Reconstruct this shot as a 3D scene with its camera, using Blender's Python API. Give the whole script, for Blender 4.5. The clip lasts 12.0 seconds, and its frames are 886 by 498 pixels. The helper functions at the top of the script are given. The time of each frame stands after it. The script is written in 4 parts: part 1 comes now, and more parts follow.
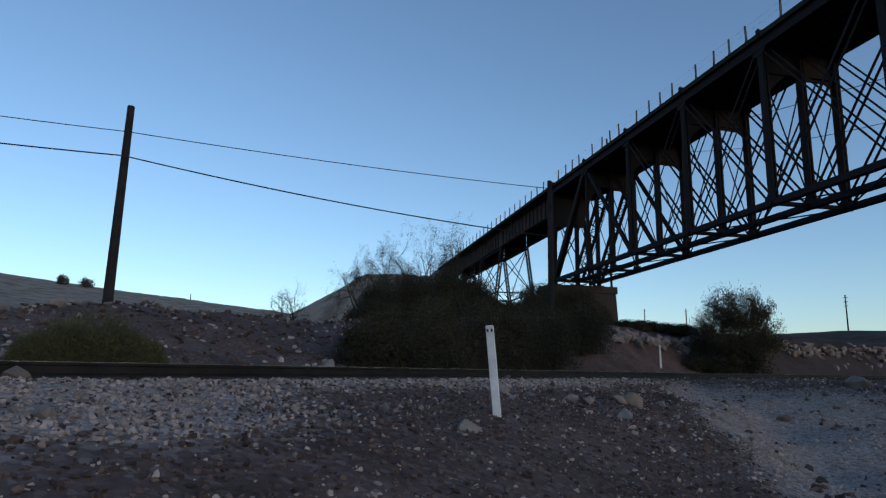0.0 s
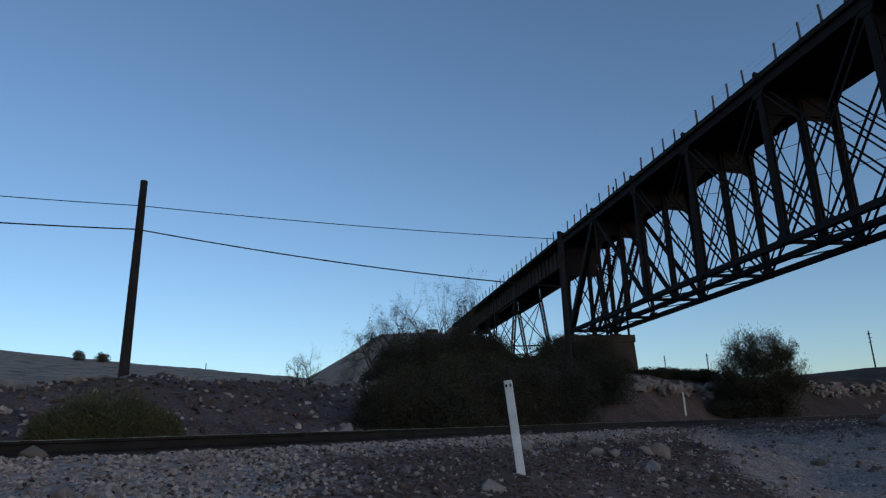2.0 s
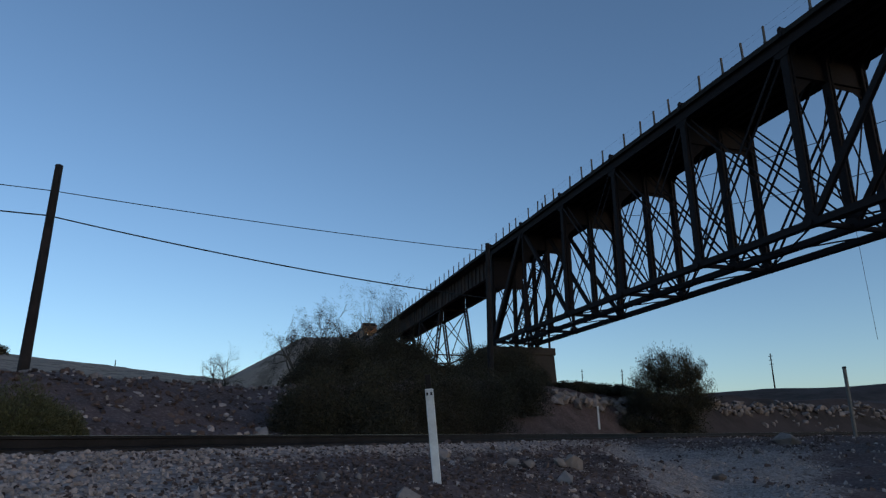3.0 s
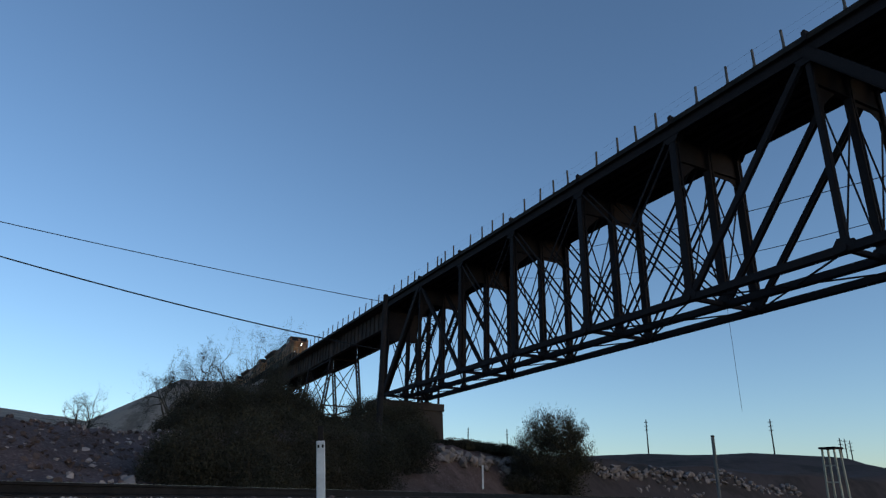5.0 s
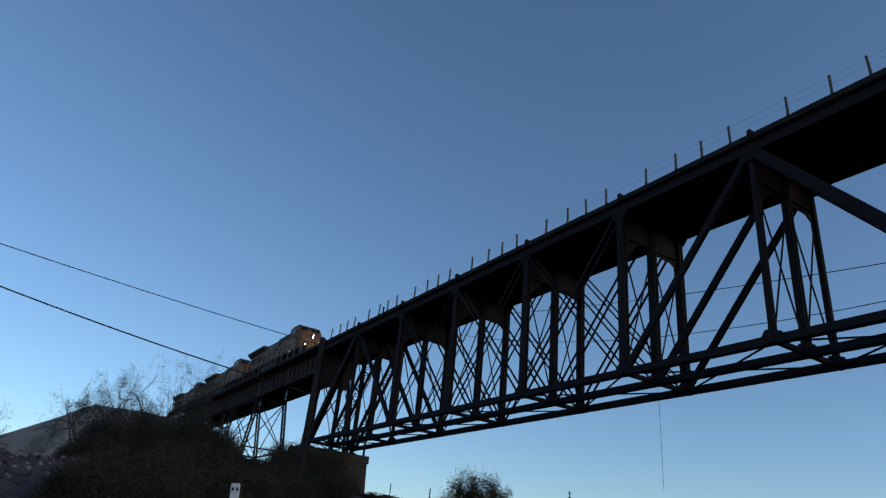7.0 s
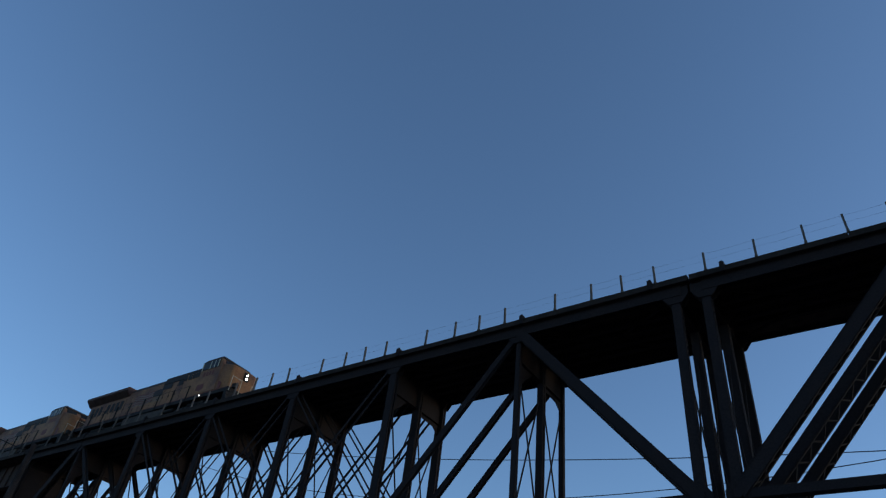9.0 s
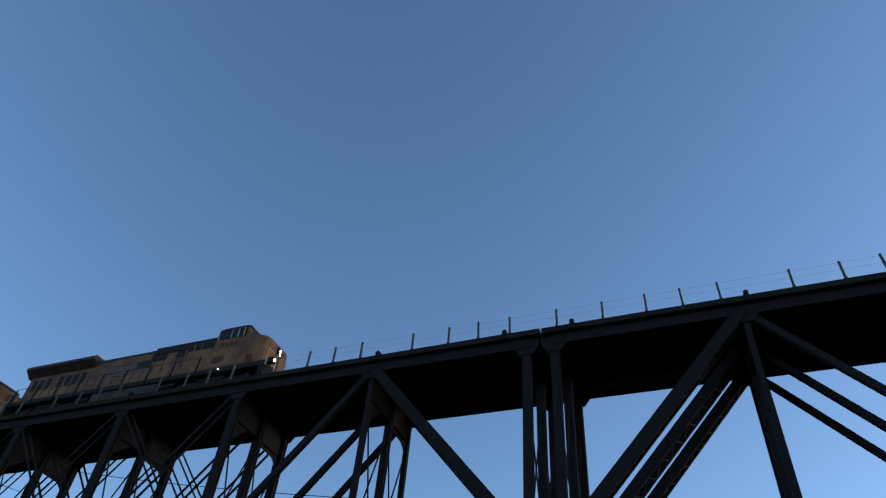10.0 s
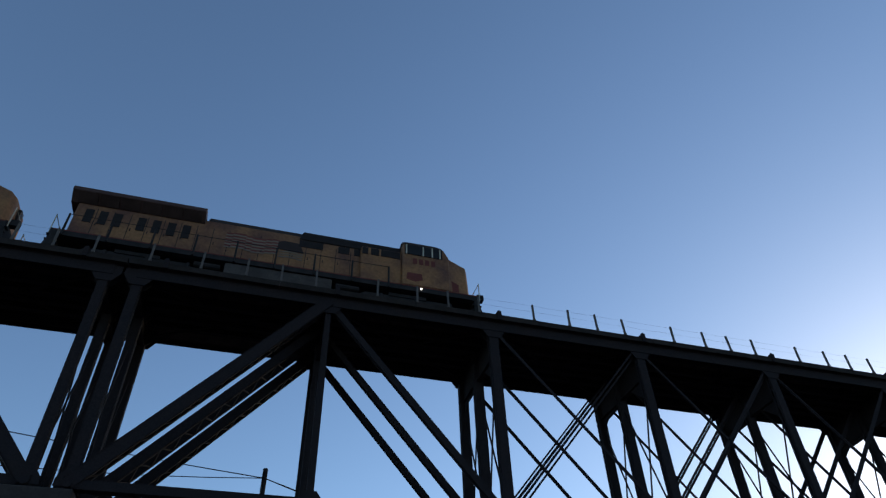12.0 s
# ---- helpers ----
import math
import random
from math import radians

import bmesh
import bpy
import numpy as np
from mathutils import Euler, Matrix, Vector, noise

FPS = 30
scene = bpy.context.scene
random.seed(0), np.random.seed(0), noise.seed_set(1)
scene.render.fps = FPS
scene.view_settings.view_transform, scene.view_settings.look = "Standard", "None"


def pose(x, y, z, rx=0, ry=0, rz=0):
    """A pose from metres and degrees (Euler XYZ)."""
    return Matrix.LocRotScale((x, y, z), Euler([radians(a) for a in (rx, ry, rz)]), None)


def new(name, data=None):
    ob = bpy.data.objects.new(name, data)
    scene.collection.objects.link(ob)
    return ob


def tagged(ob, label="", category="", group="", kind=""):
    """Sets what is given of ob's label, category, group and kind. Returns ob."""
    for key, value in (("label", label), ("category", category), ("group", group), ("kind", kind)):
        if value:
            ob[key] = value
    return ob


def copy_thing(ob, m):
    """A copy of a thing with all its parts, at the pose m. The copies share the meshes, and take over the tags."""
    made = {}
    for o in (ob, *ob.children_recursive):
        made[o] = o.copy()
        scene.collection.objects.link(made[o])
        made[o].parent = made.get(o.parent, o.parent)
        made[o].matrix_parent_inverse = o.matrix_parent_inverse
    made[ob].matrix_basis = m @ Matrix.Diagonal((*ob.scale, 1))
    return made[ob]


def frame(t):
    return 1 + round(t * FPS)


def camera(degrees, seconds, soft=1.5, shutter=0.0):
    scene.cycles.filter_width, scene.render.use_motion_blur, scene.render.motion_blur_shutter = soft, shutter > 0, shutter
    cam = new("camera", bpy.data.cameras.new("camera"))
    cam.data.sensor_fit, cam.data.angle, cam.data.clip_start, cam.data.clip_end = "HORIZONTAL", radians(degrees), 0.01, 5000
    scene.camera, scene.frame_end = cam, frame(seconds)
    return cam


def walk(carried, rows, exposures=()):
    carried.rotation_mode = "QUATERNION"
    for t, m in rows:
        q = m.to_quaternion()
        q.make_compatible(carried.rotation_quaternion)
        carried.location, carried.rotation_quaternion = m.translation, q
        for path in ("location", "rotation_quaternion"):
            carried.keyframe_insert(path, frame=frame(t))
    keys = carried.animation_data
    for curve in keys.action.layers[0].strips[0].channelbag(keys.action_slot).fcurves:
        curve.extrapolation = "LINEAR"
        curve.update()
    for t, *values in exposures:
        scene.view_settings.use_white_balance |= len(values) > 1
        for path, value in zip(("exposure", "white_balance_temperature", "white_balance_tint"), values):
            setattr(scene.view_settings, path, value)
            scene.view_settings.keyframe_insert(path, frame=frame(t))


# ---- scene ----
cam = camera(67.0, 12.0, soft=1.3)
# seconds, yaw, pitch, roll: a hand-held camera that stands in one spot and turns after the train
TURNS = [
    (0.0, 77.78, 10.66, -0.81),
    (0.5, 79.97, 12.07, 0.10),
    (1.0, 79.91, 13.11, 0.44),
    (1.5, 79.65, 14.14, 1.09),
    (2.0, 79.46, 15.50, 1.89),
    (2.5, 74.63, 16.42, 1.97),
    (3.0, 72.74, 15.98, 0.45),
    (4.8, 63.02, 19.36, -0.61),
    (5.0, 63.05, 20.44, -1.09),
    (5.5, 56.54, 22.58, -0.75),
    (6.0, 55.63, 23.30, -2.64),
    (6.5, 56.17, 24.26, -4.48),
    (6.7, 56.54, 24.49, -5.09),
    (8.3, 47.40, 34.40, -5.65),
    (8.5, 44.43, 36.73, -5.97),
    (9.0, 34.20, 39.51, -6.42),
    (9.5, 27.63, 41.86, -5.19),
    (10.0, 20.89, 43.73, -4.30),
    (10.5, 8.86, 45.28, -2.25),
    (11.0, -4.18, 43.87, 0.67),
    (11.5, -16.19, 42.37, 2.40),
    (12.0, -16.73, 41.50, 1.74),
]
EYE = 1.6


def stand(t):
    k = min(1.0, max(0.0, (t - 3.0) / 1.8))
    return -0.03 * k, -0.12 * k


walk(cam, [(t, pose(*stand(t), EYE, 90 + p, r, y)) for t, y, p, r in TURNS], exposures=[
    (0, 0.31, 6650, 10), (1.2, 0.14, 6550, 10), (2.5, -0.02, 6480, 10), (5.0, 0.2, 6450, 10), (5.5, 0.18, 6480, 10), (8.5, 0.12, 6150, 10), (9.5, 0.45, 6180, 10), (10.5, 0.66, 6420, 11), (11, 0.66, 6520, 11), (11.5, 0.52, 6580, 11), (12, 0.42, 6580, 11)])

# ---- light: clear sky just before the sun clears the hills ----
world = bpy.data.worlds.new("sky")
scene.world = world
world.use_nodes = True
wn = world.node_tree
sky = wn.nodes.new("ShaderNodeTexSky")
sky.sky_type = "NISHITA"
sky.sun_disc = False
sky.sun_elevation = radians(10.0)
sky.sun_rotation = radians(60.0)
sky.altitude = 1200
sky.air_density = 1.0
sky.dust_density = 1.4
sky.ozone_density = 2.6
wn.links.new(sky.outputs[0], wn.nodes["Background"].inputs[0])
wn.nodes["Background"].inputs[1].default_value = 0.17


# ---- materials ----
def mat(name, base, rough=0.8, metal=0.0, var=0.35, scale=3.0, fine=40.0, bump=0.3, depth=0.02, tint=None, island=0.0):
    """A surface with stains at one scale and grain at another."""
    m = bpy.data.materials.new(name)
    m.use_nodes = True
    nt = m.node_tree
    bsdf = nt.nodes["Principled BSDF"]
    co = nt.nodes.new("ShaderNodeTexCoord")
    big = nt.nodes.new("ShaderNodeTexNoise")
    big.inputs["Scale"].default_value = scale
    big.inputs["Detail"].default_value = 6
    small = nt.nodes.new("ShaderNodeTexNoise")
    small.inputs["Scale"].default_value = fine
    small.inputs["Detail"].default_value = 4
    for n in (big, small):
        nt.links.new(co.outputs["Object"], n.inputs["Vector"])
    mix = nt.nodes.new("ShaderNodeMix")
    mix.data_type = "RGBA"
    t = tint or [c * (1 - var) for c in base]
    mix.inputs["A"].default_value = (*base, 1)
    mix.inputs["B"].default_value = (*t, 1)
    ramp = nt.nodes.new("ShaderNodeMapRange")
    ramp.inputs["From Min"].default_value = 0.38
    ramp.inputs["From Max"].default_value = 0.66
    nt.links.new(big.outputs["Fac"], ramp.inputs["Value"])
    nt.links.new(ramp.outputs["Result"], mix.inputs["Factor"])
    grain = nt.nodes.new("ShaderNodeMix")
    grain.data_type = "RGBA"
    grain.blend_type = "MULTIPLY"
    grain.inputs["Factor"].default_value = 1.0
    gr = nt.nodes.new("ShaderNodeMapRange")
    gr.inputs["To Min"].default_value = 1 - var
    gr.inputs["To Max"].default_value = 1 + var
    nt.links.new(small.outputs["Fac"], gr.inputs["Value"])
    nt.links.new(mix.outputs["Result"], grain.inputs["A"])
    nt.links.new(gr.outputs["Result"], grain.inputs["B"])
    out = grain.outputs["Result"]
    if island:
        geo = nt.nodes.new("ShaderNodeNewGeometry")
        ir = nt.nodes.new("ShaderNodeMapRange")
        ir.inputs["To Min"].default_value = 1 - island
        ir.inputs["To Max"].default_value = 1 + island
        nt.links.new(geo.outputs["Random Per Island"], ir.inputs["Value"])
        im = nt.nodes.new("ShaderNodeMix")
        im.data_type = "RGBA"
        im.blend_type = "MULTIPLY"
        im.inputs["Factor"].default_value = 1.0
        nt.links.new(out, im.inputs["A"])
        nt.links.new(ir.outputs["Result"], im.inputs["B"])
        out = im.outputs["Result"]
    nt.links.new(out, bsdf.inputs["Base Color"])
    if bump:
        b = nt.nodes.new("ShaderNodeBump")
        b.inputs["Strength"].default_value = bump
        b.inputs["Distance"].default_value = depth
        nt.links.new(small.outputs["Fac"], b.inputs["Height"])
        nt.links.new(b.outputs["Normal"], bsdf.inputs["Normal"])
    bsdf.inputs["Roughness"].default_value = rough
    bsdf.inputs["Specular IOR Level"].default_value = 0.12 if rough >= 0.55 else 0.4
    bsdf.inputs["Metallic"].default_value = metal
    return m


def glow(name, colour, strength):
    m = bpy.data.materials.new(name)
    m.use_nodes = True
    b = m.node_tree.nodes["Principled BSDF"]
    b.inputs["Base Color"].default_value = (*colour, 1)
    b.inputs["Emission Color"].default_value = (*colour, 1)
    b.inputs["Emission Strength"].default_value = strength
    return m


STEEL = mat("weathered_steel", (0.021, 0.017, 0.018), 0.85, 0.0, 0.45, 0.8, 14, 0.3, 0.01, tint=(0.025, 0.0185, 0.018))
POSTSTEEL = mat("dull_galvanised_post", (0.12, 0.105, 0.095), 0.75, 0.0, 0.35, 2, 20, 0.2, 0.004, tint=(0.085, 0.068, 0.058))
EDGEWOOD = mat("weathered_edge_timber", (0.036, 0.028, 0.024), 0.9, 0, 0.4, 1.5, 18, 0.4, 0.01)
GIRDER = mat("rusty_girder", (0.04, 0.031, 0.029), 0.8, 0.0, 0.4, 0.5, 9, 0.3, 0.01, tint=(0.075, 0.045, 0.034))
TIMBER = mat("creosoted_timber", (0.07, 0.053, 0.046), 0.9, 0.0, 0.45, 2.0, 22, 0.5, 0.02)
POLEWOOD = mat("pole_wood", (0.04, 0.032, 0.03), 0.9, 0.0, 0.4, 1.2, 25, 0.5, 0.02)
CONCRETE = mat("pier_concrete", (0.058, 0.048, 0.043), 0.95, 0.0, 0.4, 0.5, 8, 0.4, 0.03, tint=(0.036, 0.03, 0.028))
POLISHED = mat("polished_rail", (0.5, 0.48, 0.46), 0.3, 1.0, 0.2, 3, 30, 0.05, 0.002)
RAILSTEEL = mat("rail_steel", (0.03, 0.024, 0.023), 0.6, 0.2, 0.4, 3, 30, 0.2, 0.004)
GALVANISED = mat("weathered_galvanised", (0.2, 0.185, 0.17), 0.7, 0.0, 0.3, 2, 20, 0.2, 0.004)
BALLAST = mat("pale_ballast", (0.41, 0.322, 0.288), 0.95, 0, 0.3, 2, 30, 0.4, 0.02, island=0.3)
SLAGROCK = mat("dark_slag", (0.125, 0.085, 0.075), 0.95, 0, 0.35, 2, 30, 0.4, 0.02, island=0.5)
BOULDER = mat("pale_boulder", (0.27, 0.215, 0.19), 0.95, 0, 0.35, 1.5, 14, 0.6, 0.04, tint=(0.14, 0.112, 0.1), island=0.25)
LEAF = mat("shrub_leaf", (0.06, 0.052, 0.032), 0.8, 0, 0.4, 0.6, 5, 0, island=0.3, tint=(0.045, 0.038, 0.027))
TWIG = mat("twig_spray", (0.06, 0.055, 0.038), 0.9, 0, 0.4, 0.6, 5, 0, island=0.4)
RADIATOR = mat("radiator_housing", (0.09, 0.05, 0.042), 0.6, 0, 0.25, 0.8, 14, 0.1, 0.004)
LEAFPALE = mat("pale_shrub_leaf", (0.115, 0.112, 0.055), 0.8, 0, 0.4, 0.6, 5, 0, island=0.3, tint=(0.085, 0.08, 0.045))
BARK = mat("bark", (0.09, 0.075, 0.06), 0.95, 0, 0.4, 3, 40, 0.5, 0.02)
WHITE = mat("white_post_paint", (0.78, 0.77, 0.76), 0.6, 0, 0.12, 3, 25, 0.2, 0.004, tint=(0.6, 0.58, 0.56))
BLACK = mat("black_paint", (0.024, 0.018, 0.016), 0.6, 0, 0.3, 3, 25, 0.1, 0.004)
WIRE = mat("cable_black", (0.03, 0.03, 0.03), 0.6, 0, 0.2, 3, 25, 0)
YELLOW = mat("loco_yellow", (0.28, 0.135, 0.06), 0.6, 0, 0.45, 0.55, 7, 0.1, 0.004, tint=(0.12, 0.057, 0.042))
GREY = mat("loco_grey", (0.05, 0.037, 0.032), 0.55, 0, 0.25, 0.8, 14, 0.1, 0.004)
DARK = mat("loco_underframe", (0.032, 0.028, 0.027), 0.8, 0, 0.35, 2, 20, 0.3, 0.01)
TANK = mat("loco_tank_grey", (0.075, 0.062, 0.055), 0.75, 0, 0.35, 1.2, 16, 0.2, 0.006)
RED = mat("loco_red", (0.15, 0.04, 0.03), 0.55, 0, 0.2, 2, 20, 0)
PALE = mat("pale_paint", (0.5, 0.45, 0.34), 0.55, 0, 0.2, 2, 20, 0)
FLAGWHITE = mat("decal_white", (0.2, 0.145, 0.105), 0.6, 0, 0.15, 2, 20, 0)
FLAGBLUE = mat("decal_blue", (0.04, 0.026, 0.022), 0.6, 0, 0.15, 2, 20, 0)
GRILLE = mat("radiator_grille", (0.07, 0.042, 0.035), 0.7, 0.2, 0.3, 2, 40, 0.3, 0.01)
GLASS = bpy.data.materials.new("cab_glass")
GLASS.use_nodes = True
_g = GLASS.node_tree.nodes["Principled BSDF"]
_g.inputs["Base Color"].default_value = (0.02, 0.02, 0.02, 1)
_g.inputs["Roughness"].default_value = 0.25
_g.inputs["Specular IOR Level"].default_value = 0.12
LAMP = glow("headlight_glow", (1.0, 0.93, 0.8), 9.0)
MARKER = glow("marker_light_glow", (1.0, 0.95, 0.85), 3.0)


# ---- mesh helpers ----
def box(bm, lo, hi, m=None):
    """An axis-aligned box; m moves it."""
    (a, b, c), (d, e, f) = lo, hi
    vs = [Vector(p) for p in ((a, b, c), (d, b, c), (d, e, c), (a, e, c), (a, b, f), (d, b, f), (d, e, f), (a, e, f))]
    vs = [bm.verts.new(m @ v if m else v) for v in vs]
    for q in ((0, 3, 2, 1), (4, 5, 6, 7), (0, 1, 5, 4), (1, 2, 6, 5), (2, 3, 7, 6), (3, 0, 4, 7)):
        bm.faces.new([vs[i] for i in q])


def axis(p, q, side=(0, 1, 0)):
    """A pose at p whose x runs to q and whose y keeps near side."""
    p, q = Vector(p), Vector(q)
    x = (q - p).normalized()
    s = Vector(side)
    if abs(x.dot(s)) > 0.98:
        s = Vector((1, 0, 0))
    z = x.cross(s).normalized()
    y = z.cross(x)
    m = Matrix((x, y, z)).transposed().to_4x4()
    m.translation = p
    return m, (q - p).length


def beam(bm, p, q, w, d, side=(0, 1, 0)):
    m, n = axis(p, q, side)
    box(bm, (0, -w / 2, -d / 2), (n, w / 2, d / 2), m)


def laced(bm, p, q, w, d, t=0.05, pitch=0.55, bar=0.05, side=(0, 1, 0)):
    """A built-up member: two channels joined by zigzag lacing bars on both faces."""
    m, n = axis(p, q, side)
    for s in (-1, 1):
        box(bm, (0, s * w / 2 - t / 2, -d / 2), (n, s * w / 2 + t / 2, d / 2), m)
        for z in (-1, 1):
            box(bm, (0, s * (w / 2 - 0.05) - 0.05, z * d / 2 - t / 2), (n, s * (w / 2 - 0.05) + 0.05, z * d / 2 + t / 2), m)
    steps = max(2, int(n / pitch))
    for i in range(steps):
        s = 1 if i % 2 else -1
        for z in (-1, 1):
            a = m @ Vector((n * i / steps, -s * w / 2, z * d / 2))
            b = m @ Vector((n * (i + 1) / steps, s * w / 2, z * d / 2))
            beam(bm, a, b, bar * 0.4, bar, side=m.to_3x3() @ Vector((0, 0, 1)))


def tube(bm, p, q, r0, r1, n=8, cap=True):
    m, length = axis(p, q, (0, 1, 0.01))
    rings = []
    for x, r in ((0, r0), (length, r1)):
        rings.append([bm.verts.new(m @ Vector((x, r * math.cos(2 * math.pi * i / n), r * math.sin(2 * math.pi * i / n)))) for i in range(n)])
    for i in range(n):
        bm.faces.new((rings[0][i], rings[0][(i + 1) % n], rings[1][(i + 1) % n], rings[1][i]))
    if cap:
        bm.faces.new(rings[0][::-1])
        bm.faces.new(rings[1])


def rope(bm, pts, r, n=6):
    """One round tube through all the points; r: a radius, or one for each point."""
    rs = r if isinstance(r, (list, tuple)) else [r] * len(pts)
    rings = []
    for i, p in enumerate(pts):
        m, _ = axis(pts[max(0, i - 1)], pts[min(len(pts) - 1, i + 1)], (0, 1, 0.01))
        m.translation = p
        rings.append([bm.verts.new(m @ Vector((0, rs[i] * math.cos(2 * math.pi * k / n), rs[i] * math.sin(2 * math.pi * k / n)))) for k in range(n)])
    for a, b in zip(rings, rings[1:]):
        for k in range(n):
            bm.faces.new((a[k], a[(k + 1) % n], b[(k + 1) % n], b[k]))
    bm.faces.new(rings[0][::-1])
    bm.faces.new(rings[-1])


def prism(bm, outline, y0, y1):
    """An outline in x, z pushed from y0 to y1."""
    a = [bm.verts.new((x, y0, z)) for x, z in outline]
    b = [bm.verts.new((x, y1, z)) for x, z in outline]
    n = len(outline)
    bm.faces.new(a)
    bm.faces.new(b[::-1])
    for i in range(n):
        bm.faces.new((a[i], b[i], b[(i + 1) % n], a[(i + 1) % n]))


def mesh_of(name, bm, material, bevel=0.0):
    if bevel:
        bmesh.ops.bevel(bm, geom=bm.edges[:], offset=bevel, segments=1, affect="EDGES")
    bmesh.ops.recalc_face_normals(bm, faces=bm.faces[:])
    me = bpy.data.meshes.new(name)
    bm.to_mesh(me)
    bm.free()
    me.materials.append(material)
    return me


def part(name, bm, material, parent, label="", bevel=0.0):
    ob = new(name, mesh_of(name, bm, material, bevel))
    ob.parent = parent
    return tagged(ob, label)


def again(name, mesh, parent, m):
    ob = new(name, mesh)
    ob.parent = parent
    ob.matrix_basis = m
    return ob


def base(name, x, y, z, label, category, group="", kind=""):
    ob = new(name)
    ob.matrix_basis = pose(x, y, z)
    return tagged(ob, label, category, group, kind)


# ---- ground ----
ALONG = Vector((-0.695, 0.719))   # the way of the low track
ACROSS = Vector((-0.719, -0.695))  # from the camera over the low track
RAIL_U = 9.05                      # the low track's middle, across


def rail_top(s):
    """Height of the low track's rails, s metres along: it climbs gently."""
    return 1.665 + 0.0056 * max(0.0, s)


def step(a, b, v):
    k = min(1.0, max(0.0, (v - a) / (b - a)))
    return k * k * (3 - 2 * k)


def bend(s):
    """How far the low track has curved off its first line, s metres along."""
    k = max(0.0, min(s, 110.0) - 25.0)
    return 0.006 * k * k + 1.0 * max(0.0, s - 110.0)


HILLS = [  # x, y, height, reach along its own x, y, turn
    (-300, -200, 39, 190, 150, 0), (-330, 0, 15, 150, 110, 0), (-620, 1230, 66, 110, 160, 0), (-480, 1150, 40, 100, 120, 0), (500, 900, 40, 400, 200, 0),
    (400, -500, 30, 300, 200, 30), (-128, 68, 2.6, 24, 18, 0), (-92, 98, 1.2, 14, 14, 0)]


def height(x, y):
    u = x * ACROSS.x + y * ACROSS.y
    s = x * ALONG.x + y * ALONG.y
    u += bend(s)
    z = 1.22 * step(0.6, 5.6, u) + 0.28 * step(5.6, 7.4, u)
    z *= 1 - 0.35 * step(12, 30, s) * (1 - step(5.5, 7, u))
    if u < 7.2:
        z = max(z, 1.45 * step(12, 34, s) * step(-60, -10, u))
        z += 0.3 * noise.noise((x * 0.5, y * 0.5, 9)) * step(9, 15, s) * (1 - step(5.0, 7.0, u)) * step(-8, -3, u)
    z -= 0.12 * step(10.9, 11.8, u) * (1 - step(11.8, 13.5, u))
    wide = 11.0 - 6.5 * step(22, 34, s)
    rise = 1.8 + 0.65 * step(8, 14, s) + 1.0 * step(22, 36, s)
    z += rise * step(12.6, 12.6 + wide, u)
    away = step(45, 120, math.hypot(x, y))
    for hx, hy, h, rx, ry, turn in HILLS if away else ():
        c, d = math.cos(radians(turn)), math.sin(radians(turn))
        p, q = (x - hx) * c + (y - hy) * d, -(x - hx) * d + (y - hy) * c
        e = (p / rx) ** 2 + (q / ry) ** 2
        if e < 9:
            z += away * h * math.exp(-e)
    # a flat-topped dark bank beyond the low track
    v, w = -0.743 * x + 0.669 * y, 0.669 * x + 0.743 * y
    k = step(104, 138, v) * (1 - step(32, 48, w))
    z += max(0.0, 9.9 - z) * k
    # the fill on which the line reaches the bridge
    if x < -90:
        k = step(-98, -128, x)
        fill = z + (20.55 - z) * k - max(0.0, 12.0 - y) * 0.6 - max(0.0, y - 31) * 0.62
        z = max(z, fill)
    r = math.hypot(x, y)
    rough = step(12.4, 13.5, u) * (1 - step(25, 32, u)) * (1 - step(120, 160, s))
    z += rough * (0.22 * noise.noise((x * 0.8, y * 0.8, 4)) + 0.13 * noise.noise((x * 2.1, y * 2.1, 6)))
    z += 0.05 * noise.noise((x * 0.9, y * 0.9, 0)) + 0.03 * noise.noise((x * 2.7, y * 2.7, 5))
    if r > 18:
        z += min(1.0, (r - 18) / 60) * 0.6 * noise.noise((x * 0.08, y * 0.08, 2))
        z += min(1.0, (r - 18) / 60) * 0.22 * noise.noise((x * 0.35, y * 0.35, 7))
    bed = abs(u - RAIL_U)
    if bed < 1.9 and s < 104:
        k = (1 - step(1.3, 1.9, bed)) * (1 - step(94, 104, s))
        z = z * (1 - k) + (rail_top(s) - 0.23) * k
    return z


def pale(x, y):
    """How far crushed pale stone covers the dark slag."""
    u = x * ACROSS.x + y * ACROSS.y
    s = x * ALONG.x + y * ALONG.y
    u += bend(s)
    n = noise.noise((x * 0.35, y * 0.35, 11)) * 0.5 + noise.noise((x * 1.3, y * 1.3, 3)) * 0.35
    left = step(4.0, 5.1, u + 0.7 * n) * (1 - step(7.6, 8.4, u)) * (1 - step(3.2, 6.8, s - 0.7 * (u - 5) + 2.0 * n))
    shoulder = step(6.2, 7.0, u + 0.6 * n) * (1 - step(11, 11.6, u)) * (1 - step(20, 30, s + 6 * n))
    spill = step(-0.6, 1.0, u + n) * (1 - step(6.8, 8.2, u)) * step(-1.5, 1.8, s - 6.5 - 2.6 * max(0.0, u) + 3 * n) * (1 - step(24, 32, s + 8 * n))
    hills = step(60, 110, math.hypot(x, y)) * (1 - step(0, 40, y))
    top = step(22.5, 27, u + 2 * n) * (1 - step(40, 50, s)) * 0.5
    return max(0.0, min(1.2, max(left, shoulder * 0.85, 1.2 * spill, hills, top) + 0.35 * n * 0.3))


